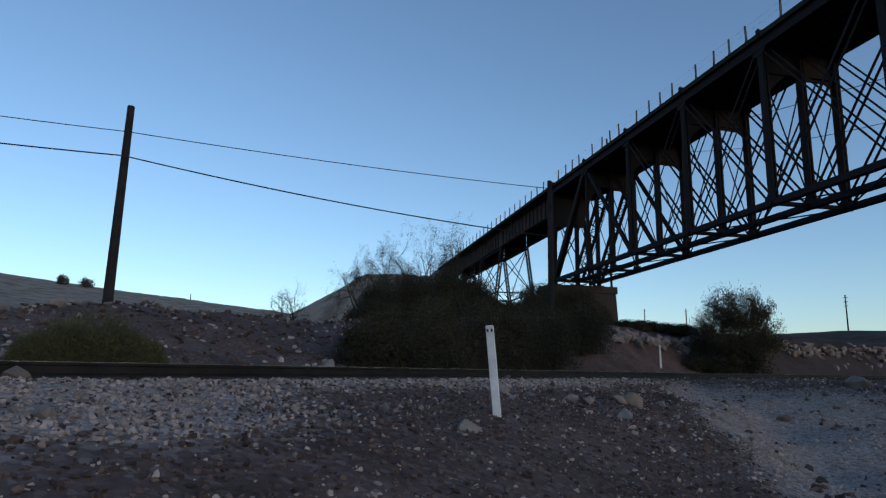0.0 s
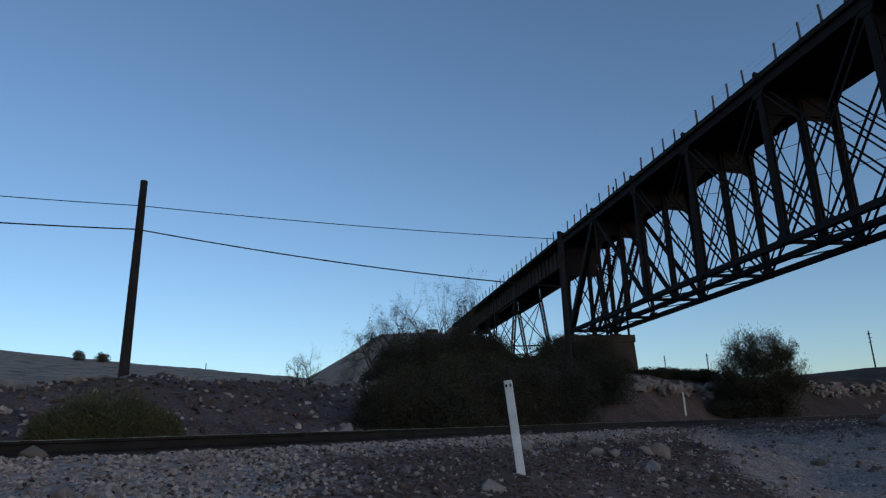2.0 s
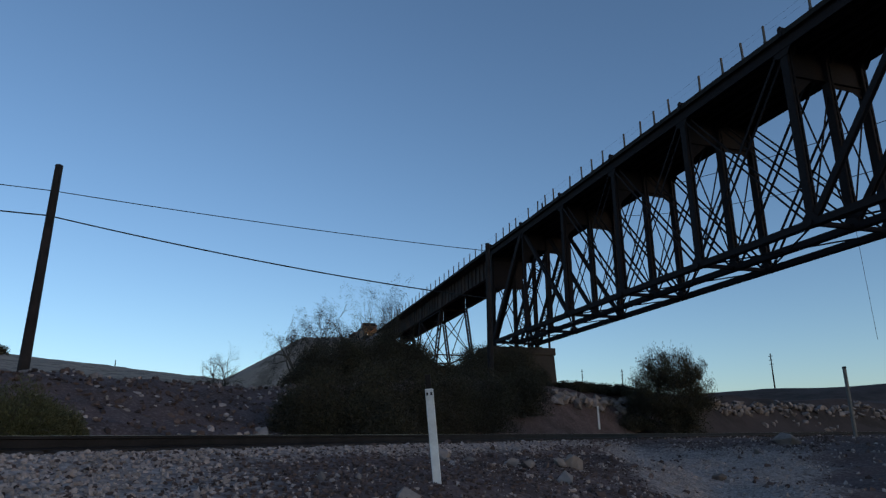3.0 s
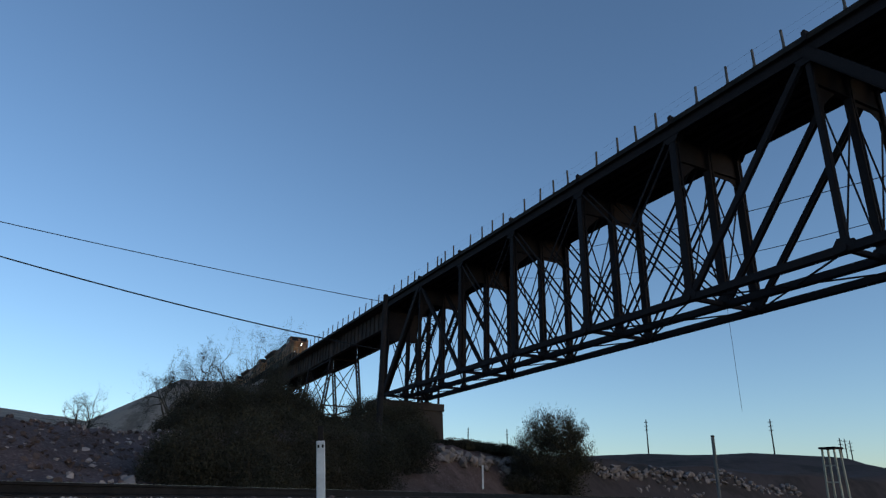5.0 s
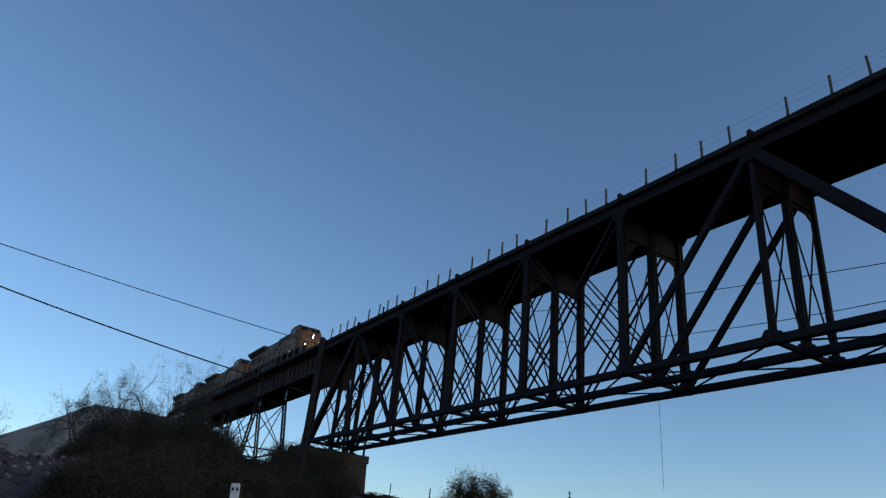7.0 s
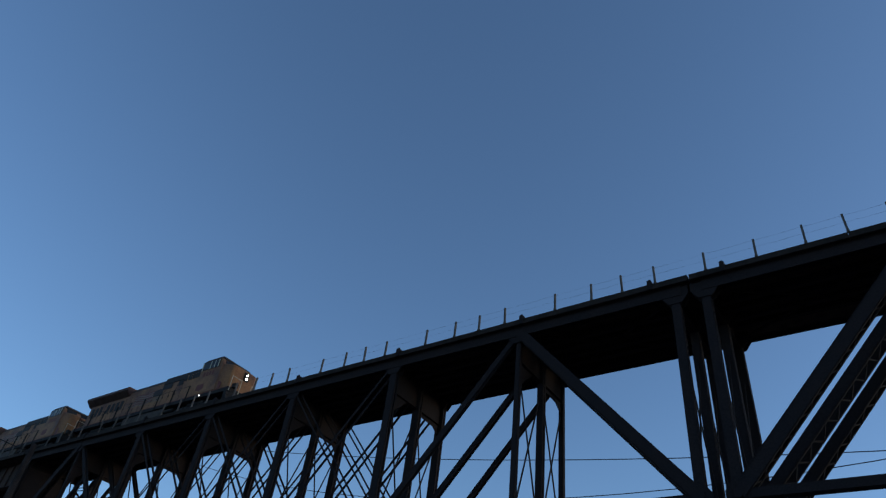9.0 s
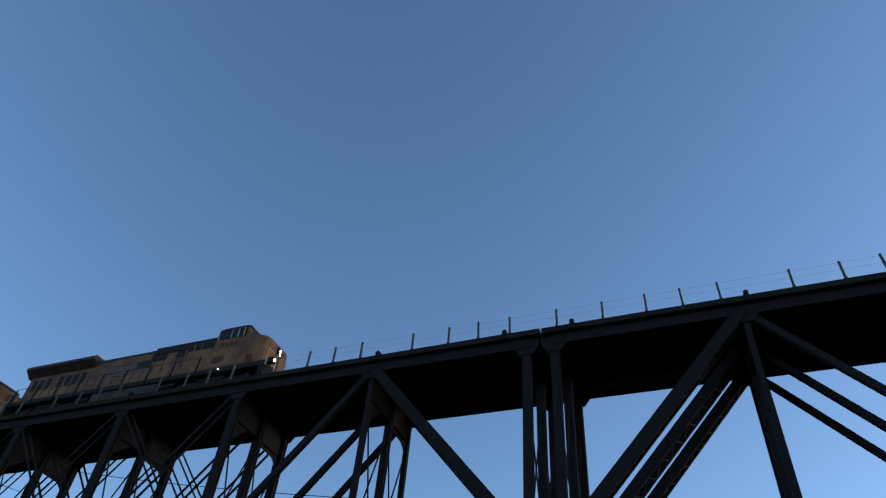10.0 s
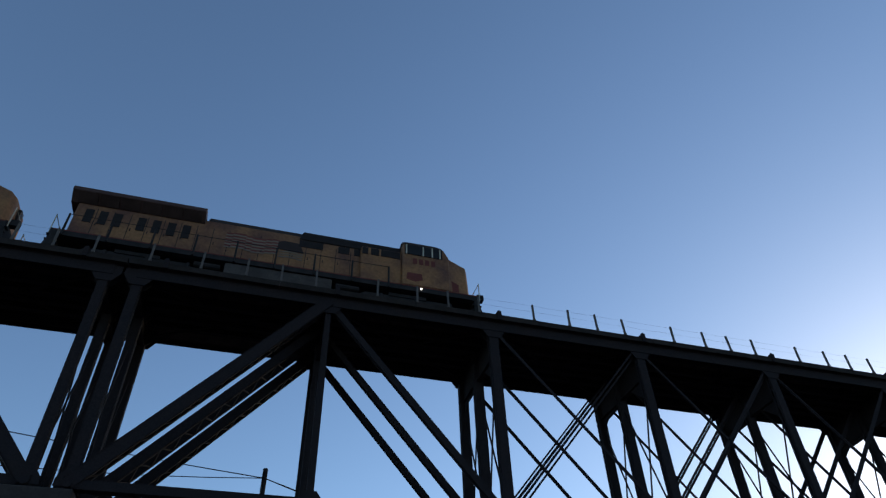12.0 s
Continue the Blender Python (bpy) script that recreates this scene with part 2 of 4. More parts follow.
def ground_material():
    m = mat("slag_and_gravel", (0.132, 0.086, 0.078), 0.97, 0, 0.45, 0.6, 11, 0.7, 0.05)
    nt = m.node_tree
    bsdf = nt.nodes["Principled BSDF"]
    dark = bsdf.inputs["Base Color"].links[0].from_socket
    at = nt.nodes.new("ShaderNodeAttribute")
    at.attribute_name = "pale"
    co = nt.nodes.new("ShaderNodeTexCoord")
    vor = nt.nodes.new("ShaderNodeTexVoronoi")
    vor.inputs["Scale"].default_value = 15.0
    nt.links.new(co.outputs["Object"], vor.inputs["Vector"])
    stone = nt.nodes.new("ShaderNodeMix")
    stone.data_type = "RGBA"
    stone.inputs["A"].default_value = (0.2, 0.155, 0.136, 1)
    stone.inputs["B"].default_value = (0.46, 0.365, 0.325, 1)
    sep = nt.nodes.new("ShaderNodeSeparateColor")
    nt.links.new(vor.outputs["Color"], sep.inputs["Color"])
    nt.links.new(sep.outputs["Red"], stone.inputs["Factor"])
    both = nt.nodes.new("ShaderNodeMix")
    both.data_type = "RGBA"
    sharp = nt.nodes.new("ShaderNodeMath")
    sharp.operation = "MULTIPLY_ADD"
    sharp.inputs[1].default_value = 0.5
    sharp.inputs[2].default_value = -0.25
    nt.links.new(sep.outputs["Green"], sharp.inputs[0])
    add = nt.nodes.new("ShaderNodeMath")
    add.use_clamp = True
    nt.links.new(at.outputs["Fac"], add.inputs[0])
    nt.links.new(sharp.outputs[0], add.inputs[1])
    nt.links.new(add.outputs[0], both.inputs["Factor"])
    nt.links.new(dark, both.inputs["A"])
    nt.links.new(stone.outputs["Result"], both.inputs["B"])
    # dry tan hillside with patches of scrub
    dry = nt.nodes.new("ShaderNodeAttribute")
    dry.attribute_name = "dry"
    brush = nt.nodes.new("ShaderNodeTexNoise")
    brush.inputs["Scale"].default_value = 0.22
    brush.inputs["Detail"].default_value = 9
    brush.inputs["Roughness"].default_value = 0.75
    nt.links.new(co.outputs["Object"], brush.inputs["Vector"])
    patch = nt.nodes.new("ShaderNodeMapRange")
    patch.inputs["From Min"].default_value = 0.46
    patch.inputs["From Max"].default_value = 0.6
    nt.links.new(brush.outputs["Fac"], patch.inputs["Value"])
    soil = nt.nodes.new("ShaderNodeMix")
    soil.data_type = "RGBA"
    soil.inputs["A"].default_value = (0.32, 0.245, 0.19, 1)
    soil.inputs["B"].default_value = (0.16, 0.122, 0.092, 1)
    nt.links.new(patch.outputs["Result"], soil.inputs["Factor"])
    hill = nt.nodes.new("ShaderNodeMix")
    hill.data_type = "RGBA"
    nt.links.new(dry.outputs["Fac"], hill.inputs["Factor"])
    nt.links.new(both.outputs["Result"], hill.inputs["A"])
    nt.links.new(soil.outputs["Result"], hill.inputs["B"])
    scrub = nt.nodes.new("ShaderNodeAttribute")
    scrub.attribute_name = "scrub"
    far = nt.nodes.new("ShaderNodeMix")
    far.data_type = "RGBA"
    nt.links.new(scrub.outputs["Fac"], far.inputs["Factor"])
    nt.links.new(hill.outputs["Result"], far.inputs["A"])
    low = nt.nodes.new("ShaderNodeMix")
    low.data_type = "RGBA"
    low.inputs["A"].default_value = (0.075, 0.053, 0.047, 1)
    low.inputs["B"].default_value = (0.045, 0.034, 0.028, 1)
    nt.links.new(patch.outputs["Result"], low.inputs["Factor"])
    nt.links.new(low.outputs["Result"], far.inputs["B"])
    nt.links.new(far.outputs["Result"], bsdf.inputs["Base Color"])
    return m


def ground():
    n, k = 340, 7.2
    line = [3000 * math.sinh(k * (2 * i / (n - 1) - 1)) / math.sinh(k) for i in range(n)]
    xs = [v - 10 for v in line]
    ys = [v + 2 for v in line]
    verts = [(x, y, height(x, y)) for y in ys for x in xs]
    faces = [(j * n + i, j * n + i + 1, (j + 1) * n + i + 1, (j + 1) * n + i) for j in range(n - 1) for i in range(n - 1)]
    me = bpy.data.meshes.new("ground")
    me.from_pydata(verts, [], faces)
    at = me.attributes.new("pale", "FLOAT", "POINT")
    at.data.foreach_set("value", [pale(v[0], v[1]) for v in verts])
    at = me.attributes.new("dry", "FLOAT", "POINT")
    at.data.foreach_set("value", [step(60, 110, math.hypot(v[0], v[1])) * (1 - step(0, 40, v[1])) for v in verts])
    at = me.attributes.new("scrub", "FLOAT", "POINT")
    at.data.foreach_set("value", [step(42, 55, math.hypot(v[0], v[1])) * step(10, 40, v[1]) for v in verts])
    me.polygons.foreach_set("use_smooth", [True] * len(faces))
    me.materials.append(ground_material())
    tagged(new("ground", me), "dark slag and pale gravel desert ground with low hills", "ground", kind="structure")


ground()


def at_track(s, u):
    u -= bend(s)
    return ALONG.x * s + ACROSS.x * u, ALONG.y * s + ACROSS.y * u


def low_track():
    """The single track on the ground that passes under the bridge."""
    tr = base("low_track", 0, 0, 0, "rusty single railway track on dark ties in gravel", "railway track", kind="structure")
    deg = math.degrees(math.atan2(ALONG.y, ALONG.x))
    for side in (-0.75, 0.75):
        bm = bmesh.new()
        prof = [(-0.07, 0), (0.07, 0), (0.07, 0.015), (0.012, 0.035), (0.012, 0.125), (0.036, 0.135), (0.036, 0.17), (-0.036, 0.17), (-0.036, 0.135), (-0.012, 0.125), (-0.012, 0.035), (-0.07, 0.015)]
        rings = []
        for i in range(48):
            s = -40 + i * 3.0
            x, y = at_track(s, RAIL_U + side)
            rings.append([bm.verts.new((x + ACROSS.x * a, y + ACROSS.y * a, rail_top(s) - 0.17 + b)) for a, b in prof])
        for p, q in zip(rings, rings[1:]):
            for i in range(len(prof)):
                bm.faces.new((p[i], p[(i + 1) % len(prof)], q[(i + 1) % len(prof)], q[i]))
        bm.faces.new(rings[0])
        bm.faces.new(rings[-1][::-1])
        rail = part("rail", bm, RAILSTEEL, tr)
        bm = bmesh.new()
        rings = []
        for i in range(48):
            s = -40 + i * 3.0
            x, y = at_track(s, RAIL_U + side)
            rings.append([bm.verts.new((x + ACROSS.x * a, y + ACROSS.y * a, rail_top(s) + b)) for a, b in ((-0.033, -0.004), (0.033, -0.004), (0.033, 0.003), (-0.033, 0.003))])
        for p, q in zip(rings, rings[1:]):
            for i in range(4):
                bm.faces.new((p[i], p[(i + 1) % 4], q[(i + 1) % 4], q[i]))
        part("running_surface", bm, POLISHED, rail, "worn bright running surface")
    bm = bmesh.new()
    box(bm, (-0.11, -1.25, -0.16), (0.11, 1.25, 0))
    tie = mesh_of("tie", bm, TIMBER, 0.012)
    for i in range(230):
        s = -30 + i * 0.55 + 0.03 * math.sin(i * 7.1)
        x, y = at_track(s, RAIL_U)
        turn = math.degrees(math.atan(0.012 * max(0.0, s - 25)))
        again("tie", tie, tr, pose(x, y, rail_top(s) - 0.172, 0, 0, deg - turn + 1.2 * math.sin(i * 3.7)))


low_track()


def stone_shape(rng, rough=0.22):
    bm = bmesh.new()
    for _ in range(14):
        bm.verts.new(Vector((rng.gauss(0, 1), rng.gauss(0, 1), rng.gauss(0, 1))).normalized() * (1 + rng.uniform(-rough, rough)))
    hull = bmesh.ops.convex_hull(bm, input=bm.verts[:])
    bmesh.ops.delete(bm, geom=[g for g in hull["geom_interior"] if isinstance(g, bmesh.types.BMVert)], context="VERTS")
    bm.verts.index_update()
    vs = np.array([v.co[:] for v in bm.verts])
    fs = np.array([[v.index for v in f.verts] for f in bm.faces])
    bm.free()
    return vs, fs


def scatter(name, spots, material, label, category):
    """Loose stones, more than one could count, in one mesh. spots: x, y, size."""
    rng = random.Random(3)
    shapes = []
    for _ in range(12):
        shapes.append(stone_shape(rng))
    vs, fs, off = [], [], 0
    for x, y, size in spots:
        v, f = shapes[rng.randrange(12)]
        a = rng.uniform(0, 6.28)
        c, d = math.cos(a), math.sin(a)
        q = v * np.array([size, size * rng.uniform(0.45, 0.9), size * rng.uniform(0.4, 1.0)])
        q = np.stack([q[:, 0] * c - q[:, 1] * d + x, q[:, 0] * d + q[:, 1] * c + y, q[:, 2] + height(x, y) + size * 0.15], 1)
        vs.append(q)
        fs.append(f + off)
        off += len(v)
    me = bpy.data.meshes.new(name)
    me.from_pydata(np.concatenate(vs).tolist(), [], np.concatenate(fs).tolist())
    me.materials.append(material)
    tagged(new(name, me), label, category, kind="stuff")


def stones():
    rng = random.Random(8)
    light, dark = [], []
    while len(light) < 20000:
        s, u = rng.uniform(-12, 14), rng.uniform(1.6, 8.0)
        x, y = at_track(s, u)
        if rng.random() < pale(x, y) ** 1.5:
            light.append((x, y, rng.choice((0.013, 0.018, 0.024, 0.034)) * rng.uniform(0.7, 1.4)))
    while len(light) < 27000:
        s, u = rng.uniform(10, 36), rng.uniform(-1.5, 8)
        x, y = at_track(s, u)
        if rng.random() < pale(x, y) ** 1.5:
            light.append((x, y, 0.02 * rng.uniform(0.5, 2.0)))
    while len(light) < 30000:
        s, u = rng.uniform(-12, 34), rng.uniform(0.3, 12)
        x, y = at_track(s, u)
        light.append((x, y, 0.022 * rng.uniform(0.5, 2.2)))
    while len(light) < 35000:  # small pieces on the dark slope
        s, u = rng.uniform(-12, 20), rng.uniform(0.3, 6)
        x, y = at_track(s, u)
        light.append((x, y, 0.013 * rng.uniform(0.5, 1.8)))
    while len(light) < 38000:
        s, u = rng.uniform(10, 60), rng.uniform(-9, 8)
        x, y = at_track(s, u)
        light.append((x, y, 0.035 * rng.uniform(0.5, 2.4)))
    while len(dark) < 1300:
        s, u = rng.uniform(10, 60), rng.uniform(-9, 8)
        x, y = at_track(s, u)
        dark.append((x, y, 0.045 * rng.uniform(0.5, 2.6)))
    while len(light) < 38900:
        s, u = rng.uniform(-24, 26), rng.uniform(13, 25)
        x, y = at_track(s, u)
        light.append((x, y, 0.06 * rng.uniform(0.6, 2.4)))
    while len(dark) < 18000:
        s, u = rng.uniform(-10, 34), rng.uniform(0.0, 8.0)
        x, y = at_track(s, u)
        if rng.random() > pale(x, y):
            dark.append((x, y, 0.022 * rng.uniform(0.5, 2.0)))
    while len(dark) < 23000:
        s, u = rng.uniform(-30, 30), rng.uniform(12, 25)
        x, y = at_track(s, u)
        dark.append((x, y, 0.06 * rng.uniform(0.4, 2.4)))
    for _ in range(5000):
        s, u = rng.uniform(-12, 14), rng.uniform(4.0, 7.8)
        dark.append((*at_track(s, u), 0.018 * rng.uniform(0.6, 2.0)))
    scatter("gravel", light, BALLAST, "pale crushed stone lying loose along the track", "gravel")
    scatter("slag", dark, SLAGROCK, "loose dark slag lumps on the slopes", "slag")


stones()


def boulder(x, y, size, flat, seed, group="", sink=0.25, tall=1.0):
    rng = random.Random(seed)
    bm = bmesh.new()
    for _ in range(13):
        d = Vector((rng.gauss(0, 1), rng.gauss(0, 1), rng.gauss(0, 1))).normalized() * rng.uniform(0.8, 1.1)
        bm.verts.new((d.x * size, d.y * size * flat, d.z * size * 0.7 * tall))
    hull = bmesh.ops.convex_hull(bm, input=bm.verts[:])
    bmesh.ops.delete(bm, geom=[g for g in hull["geom_interior"] if isinstance(g, bmesh.types.BMVert)], context="VERTS")
    bmesh.ops.bevel(bm, geom=bm.edges[:], offset=size * 0.03, segments=1, affect="EDGES")
    ob = new("boulder", mesh_of("boulder", bm, BOULDER))
    ob.matrix_basis = pose(x, y, height(x, y) + size * 0.65 * tall * (1 - 2 * sink) * 0.6, 0, 0, rng.uniform(0, 360))
    tagged(ob, "pale broken boulder lying on dark slag ground", "boulder", group)


def polar(az, r):
    return -r * math.sin(radians(az)), r * math.cos(radians(az))


for az, r, size, flat, tall in ((82.5, 8.2, 0.11, 0.6, 0.8), (73.2, 12.6, 0.3, 0.8, 1.0), (67.2, 13.4, 0.18, 0.8, 1.0), (65.9, 13.2, 0.2, 0.8, 0.9), (62.3, 14.2, 0.32, 0.7, 1.3), (63.4, 14.0, 0.2, 0.7, 1.0),
                              (110.0, 8.0, 0.16, 0.8, 1.0), (108.0, 6.2, 0.12, 0.9, 0.8), (75.5, 8.0, 0.16, 0.8, 0.5), (79.5, 8.6, 0.1, 0.8, 0.9), (46.5, 30.5, 0.6, 0.8, 1.0), (48.5, 26.0, 0.3, 0.8, 0.8), (51.5, 21.0, 0.25, 0.8, 0.9), (63.0, 12.4, 0.22, 0.8, 0.9), (70.5, 12.8, 0.16, 0.8, 0.8), (89.0, 17.8, 0.28, 0.8, 1), (87.4, 18.5, 0.34, 0.8, 1),
                              (88.2, 19.5, 0.3, 0.8, 1), (86.7, 17.6, 0.22, 0.9, 1), (87.2, 21.5, 0.35, 0.9, 1), (111.5, 24, 0.55, 0.8, 1.0), (60.8, 41, 0.35, 0.8, 0.9)):
    boulder(*polar(az, r), size, flat, int(az * 10))
_r = random.Random(21)
def crest(az):
    """How far off the crest of the bank beyond the low track stands."""
    return float(np.interp(az, (37, 39, 41, 43, 45.7, 49, 52, 58, 64), (91.5, 86.5, 82.5, 78, 72.5, 65.5, 60.5, 50.3, 42.0)))


for i in range(300):  # broken rock along the crest, spilling down in one place
    az = 36.5 + 27.0 * (i + _r.random()) / 300
    down = _r.uniform(-0.5, 1.2) if i % 4 or not 42.5 < az < 48 else _r.uniform(1.0, 3.2)
    boulder(*polar(az, crest(az) - down), _r.uniform(0.2, 0.55), 0.75, 400 + i, "rip-rap blocks", 0.3, 1.1)
for i in range(60):
    s = -28 + i * 0.75 + _r.uniform(-0.5, 0.5)
    u = 23.2 + _r.uniform(-0.8, 1.6)
    boulder(*at_track(s, u), _r.uniform(0.15, 0.5), 0.75, 600 + i, "rocks on the bank", 0.4, 0.9)


# ---- the viaduct ----
YN, YM, YF = 25.35, 27.78, 30.1      # near, middle and far truss
EDGE_N, EDGE_F = 24.88, 30.75         # edges of the deck
ZD = 21.12                            # top of the deck
ZT = ZD - 0.52                        # middle of the top chord
ZB = 11.21                            # middle of the bottom chord
PANEL_A, PANEL_B = 8.09, 8.09         # panel lengths of the two truss spans
SPAN_A, SPAN_B = -6.97 - 7 * PANEL_A, -5.43  # x at which they begin
RAILS = ZD + 0.51


def deck_parts(span, length, lead=0.5, tail=0.5):
    """Slab, edge timbers, rails and railing of one span, in the span's own x."""
    bm = bmesh.new()
    box(bm, (-lead, EDGE_N + 0.12, ZD - 0.26), (length + tail, EDGE_F - 0.12, ZD - 0.05))
    part("deck_slab", bm, TIMBER, span, "dark timber deck")
    for y in (EDGE_N, EDGE_F - 0.22):
        bm = bmesh.new()
        n = max(1, round(length / 6.0))
        for i in range(n):
            a, b = -lead + (length + lead + tail) * i / n, -lead + (length + lead + tail) * (i + 1) / n
            box(bm, (a + 0.01, y, ZD - 0.28), (b - 0.01, y + 0.22, ZD + 0.01 * ((i * 7) % 3)))
        part("edge_timber", bm, EDGEWOOD, span)
    for y in (YM - 0.75, YM + 0.75):
        bm = bmesh.new()
        box(bm, (-lead, y - 0.07, RAILS - 0.17), (length + tail, y + 0.07, RAILS - 0.14))
        box(bm, (-lead, y - 0.035, RAILS - 0.14), (length + tail, y + 0.035, RAILS))
        part("rail", bm, RAILSTEEL, span)
    bm = bmesh.new()  # ballast trough that carries the track
    prism(bm, [(-lead, ZD - 0.05), (length + tail, ZD - 0.05), (length + tail, RAILS - 0.17), (-lead, RAILS - 0.17)], YM - 1.5, YM + 1.5)
    part("ballast_bed", bm, SLAGROCK, span)


def post_mesh():
    bm = bmesh.new()
    box(bm, (-0.045, -0.045, 0), (0.045, 0.045, 1.0))
    box(bm, (-0.06, -0.06, -0.02), (0.06, 0.06, 0.1))
    return mesh_of("railing_post", bm, POSTSTEEL)


def stub_mesh():
    bm = bmesh.new()
    box(bm, (-0.1, -0.1, -0.3), (0.1, 0.2, 0.2))
    tube(bm, (0, 0, 0.1), (0, 0, 0.27), 0.09, 0.06, 8)
    return mesh_of("bracket", bm, STEEL)


POST, STUB = post_mesh(), stub_mesh()


def railing(span, spots, stubs, ends):
    for y, turn in ((EDGE_N + 0.03, 0), (EDGE_F - 0.03, 180)):
        for x in spots:
            again("railing_post", POST, span, pose(x, y, ZD, 1.5 * math.sin(x * 5), 1.6 * math.sin(x * 3.1), turn))
        for x in stubs:
            again("bracket", STUB, span, pose(x, y, ZD, 0, 0, turn))
        for z in (0.55, 0.93):
            bm = bmesh.new()
            xs = [ends[0], *spots, ends[1]]
            for a, b in zip(xs, xs[1:]):
                beam(bm, (a, y, ZD + z), ((a + b) / 2, y, ZD + z - 0.02), 0.004, 0.004)
                beam(bm, ((a + b) / 2, y, ZD + z - 0.02), (b, y, ZD + z), 0.004, 0.004)
            part("railing_wire", bm, WIRE, span)


def gusset(bm, x, y, z, w, h):
    for s in (-0.2, 0.2):
        prism(bm, [(x - w, z - h * 0.3), (x - w * 0.5, z - h), (x + w * 0.5, z - h), (x + w, z - h * 0.3), (x + w, z + h * 0.35), (x - w, z + h * 0.35)], y + s - 0.015, y + s + 0.015)


def truss_span(x0, PANEL, first, pitch):
    """first: world x of the first railing bracket, which repeats at pitch along the deck."""
    SPAN = 7 * PANEL
    span = base("truss_span", x0, 0, 0, "dark rusted steel deck truss span with laced posts and paired diagonals", "bridge span", "viaduct spans")
    X = [PANEL * k for k in range(8)]
    if x0 == SPAN_B:
        X[0] = -0.2
    deck_parts(span, SPAN, 0.74, 0.74)
    brackets = [first - x0 + pitch * i for i in range(-1, 8)]
    spots = [x + f for x in brackets for f in (1.9, 3.87, 5.45, 7.05) if -0.4 < x + f < SPAN + 0.4]
    if x0 == SPAN_B:
        spots.insert(0, 0.04)
    stubs = [x for x in brackets if 0.9 < x < SPAN - 1.3] + [0.75, SPAN - 1.0]
    railing(span, spots, stubs, (-0.7, SPAN + 0.7))
    for y in (YN, YM, YF):
        near = y == YN
        bm = bmesh.new()  # top chord: a box with cover plates
        a, b = [], []
        start = X[1] - 0.4 if y == YF and x0 == SPAN_B else -0.3  # a latticed strut takes over in one end panel
        for q, z in ((-0.27, 0.24), (0.27, 0.24), (0.27, 0.2), (0.24, 0.2), (0.24, -0.3), (0.19, -0.3), (0.19, 0.19), (-0.19, 0.19), (-0.19, -0.3), (-0.24, -0.3), (-0.24, 0.2), (-0.27, 0.2)):
            a.append(bm.verts.new((start, y + q, ZT + z)))
            b.append(bm.verts.new((SPAN + 0.3, y + q, ZT + z)))
        for i in range(12):
            bm.faces.new((a[i], b[i], b[(i + 1) % 12], a[(i + 1) % 12]))
        bm.faces.new(a)
        bm.faces.new(b[::-1])
        part("top_chord", bm, STEEL, span)
        bm = bmesh.new()  # bottom chord: paired flat bars
        for s in (-0.17, 0.17):
            box(bm, (0, y + s - 0.03, ZB - 0.17), (SPAN, y + s + 0.03, ZB + 0.17))
        for i in range(70):
            box(bm, (SPAN * (i + 0.2) / 70, y - 0.17, ZB - 0.15), (SPAN * (i + 0.5) / 70, y + 0.17, ZB - 0.12))
        part("bottom_chord", bm, STEEL, span)
        for k, x in enumerate(X):
            bm = bmesh.new()
            hanger = k in (1, 6)
            wide = (0.22 if y != YM else 0.3) if hanger else 0.36 if k in (0, 7) else 0.43
            across = wide if hanger else 0.3
            low = ZB - 0.35 if k in (0, 7) else ZB
            laced(bm, (x, y, low), (x, y, ZT), across, wide, 0.05, 0.5)
            part("post", bm, STEEL, span, "laced steel post")
            bm = bmesh.new()
            gusset(bm, x, y, ZT - 0.05, 0.62, 0.62)
            part("gusset", bm, STEEL, span)
            bm = bmesh.new()
            gusset(bm, x, y, ZB + 0.02, 0.45, -0.42)
            tube(bm, (x, y - 0.3, ZB), (x, y + 0.3, ZB), 0.17, 0.17, 10)
            part("pin_plate", bm, STEEL, span)
        for a, b in ((0, 1), (7, 6)):  # inclined end posts
            bm = bmesh.new()
            laced(bm, (X[a], y, ZB), (X[b], y, ZT), 0.48 if near else 1.0 if y == YM else 0.7, 0.48 if near else 0.4, 0.06, 0.5, 0.07)
            if near:
                m, n = axis((X[a], y, ZB), (X[b], y, ZT))
                box(bm, (0, -0.27, 0.22), (n, 0.27, 0.27), m)
            part("end_post", bm, STEEL, span, "thick laced inclined end post")
        for a, b in ((1, 2), (6, 5)):
            bm = bmesh.new()
            for s in (-0.1, 0.1):
                beam(bm, (X[a], y + s, ZT), (X[b], y + s, ZB), 0.05, 0.3)
            part("diagonal", bm, STEEL, span, "wide paired eyebar")
        for a, b, w in ((2, 3, 0.15), (3, 4, 0.12), (4, 3, 0.12), (5, 4, 0.15), (3, 2, 0.09), (4, 5, 0.09)):
            for s in (-0.13, 0.13):
                bm = bmesh.new()
                beam(bm, (X[a], y + s * 1.0, ZT), (X[b], y + s * 1.0, ZB), 0.05, w)
                ob = part("diagonal", bm, STEEL, span)
                ob.matrix_basis = pose(s * 1.1, 0, 0)
    for k, x in enumerate(X):
        bm = bmesh.new()  # floor beam with curved knees
        low = ZT - (1.72 if 0 < k < 7 else 0.7)
        box(bm, (x - 0.02, YN, low), (x + 0.02, YF, ZT + 0.18))
        box(bm, (x - 0.15, YN, low - 0.02), (x + 0.15, YF, low + 0.01))
        part("floor_beam", bm, STEEL, span)
        if k == 0 and x0 == SPAN_A:
            bm = bmesh.new()
            box(bm, (x - 0.03, YN + 0.2, ZT - 3.75), (x + 0.03, YM + 0.9, low - 0.03))
            part("portal_plate", bm, STEEL, span, "deep plate between the end posts")
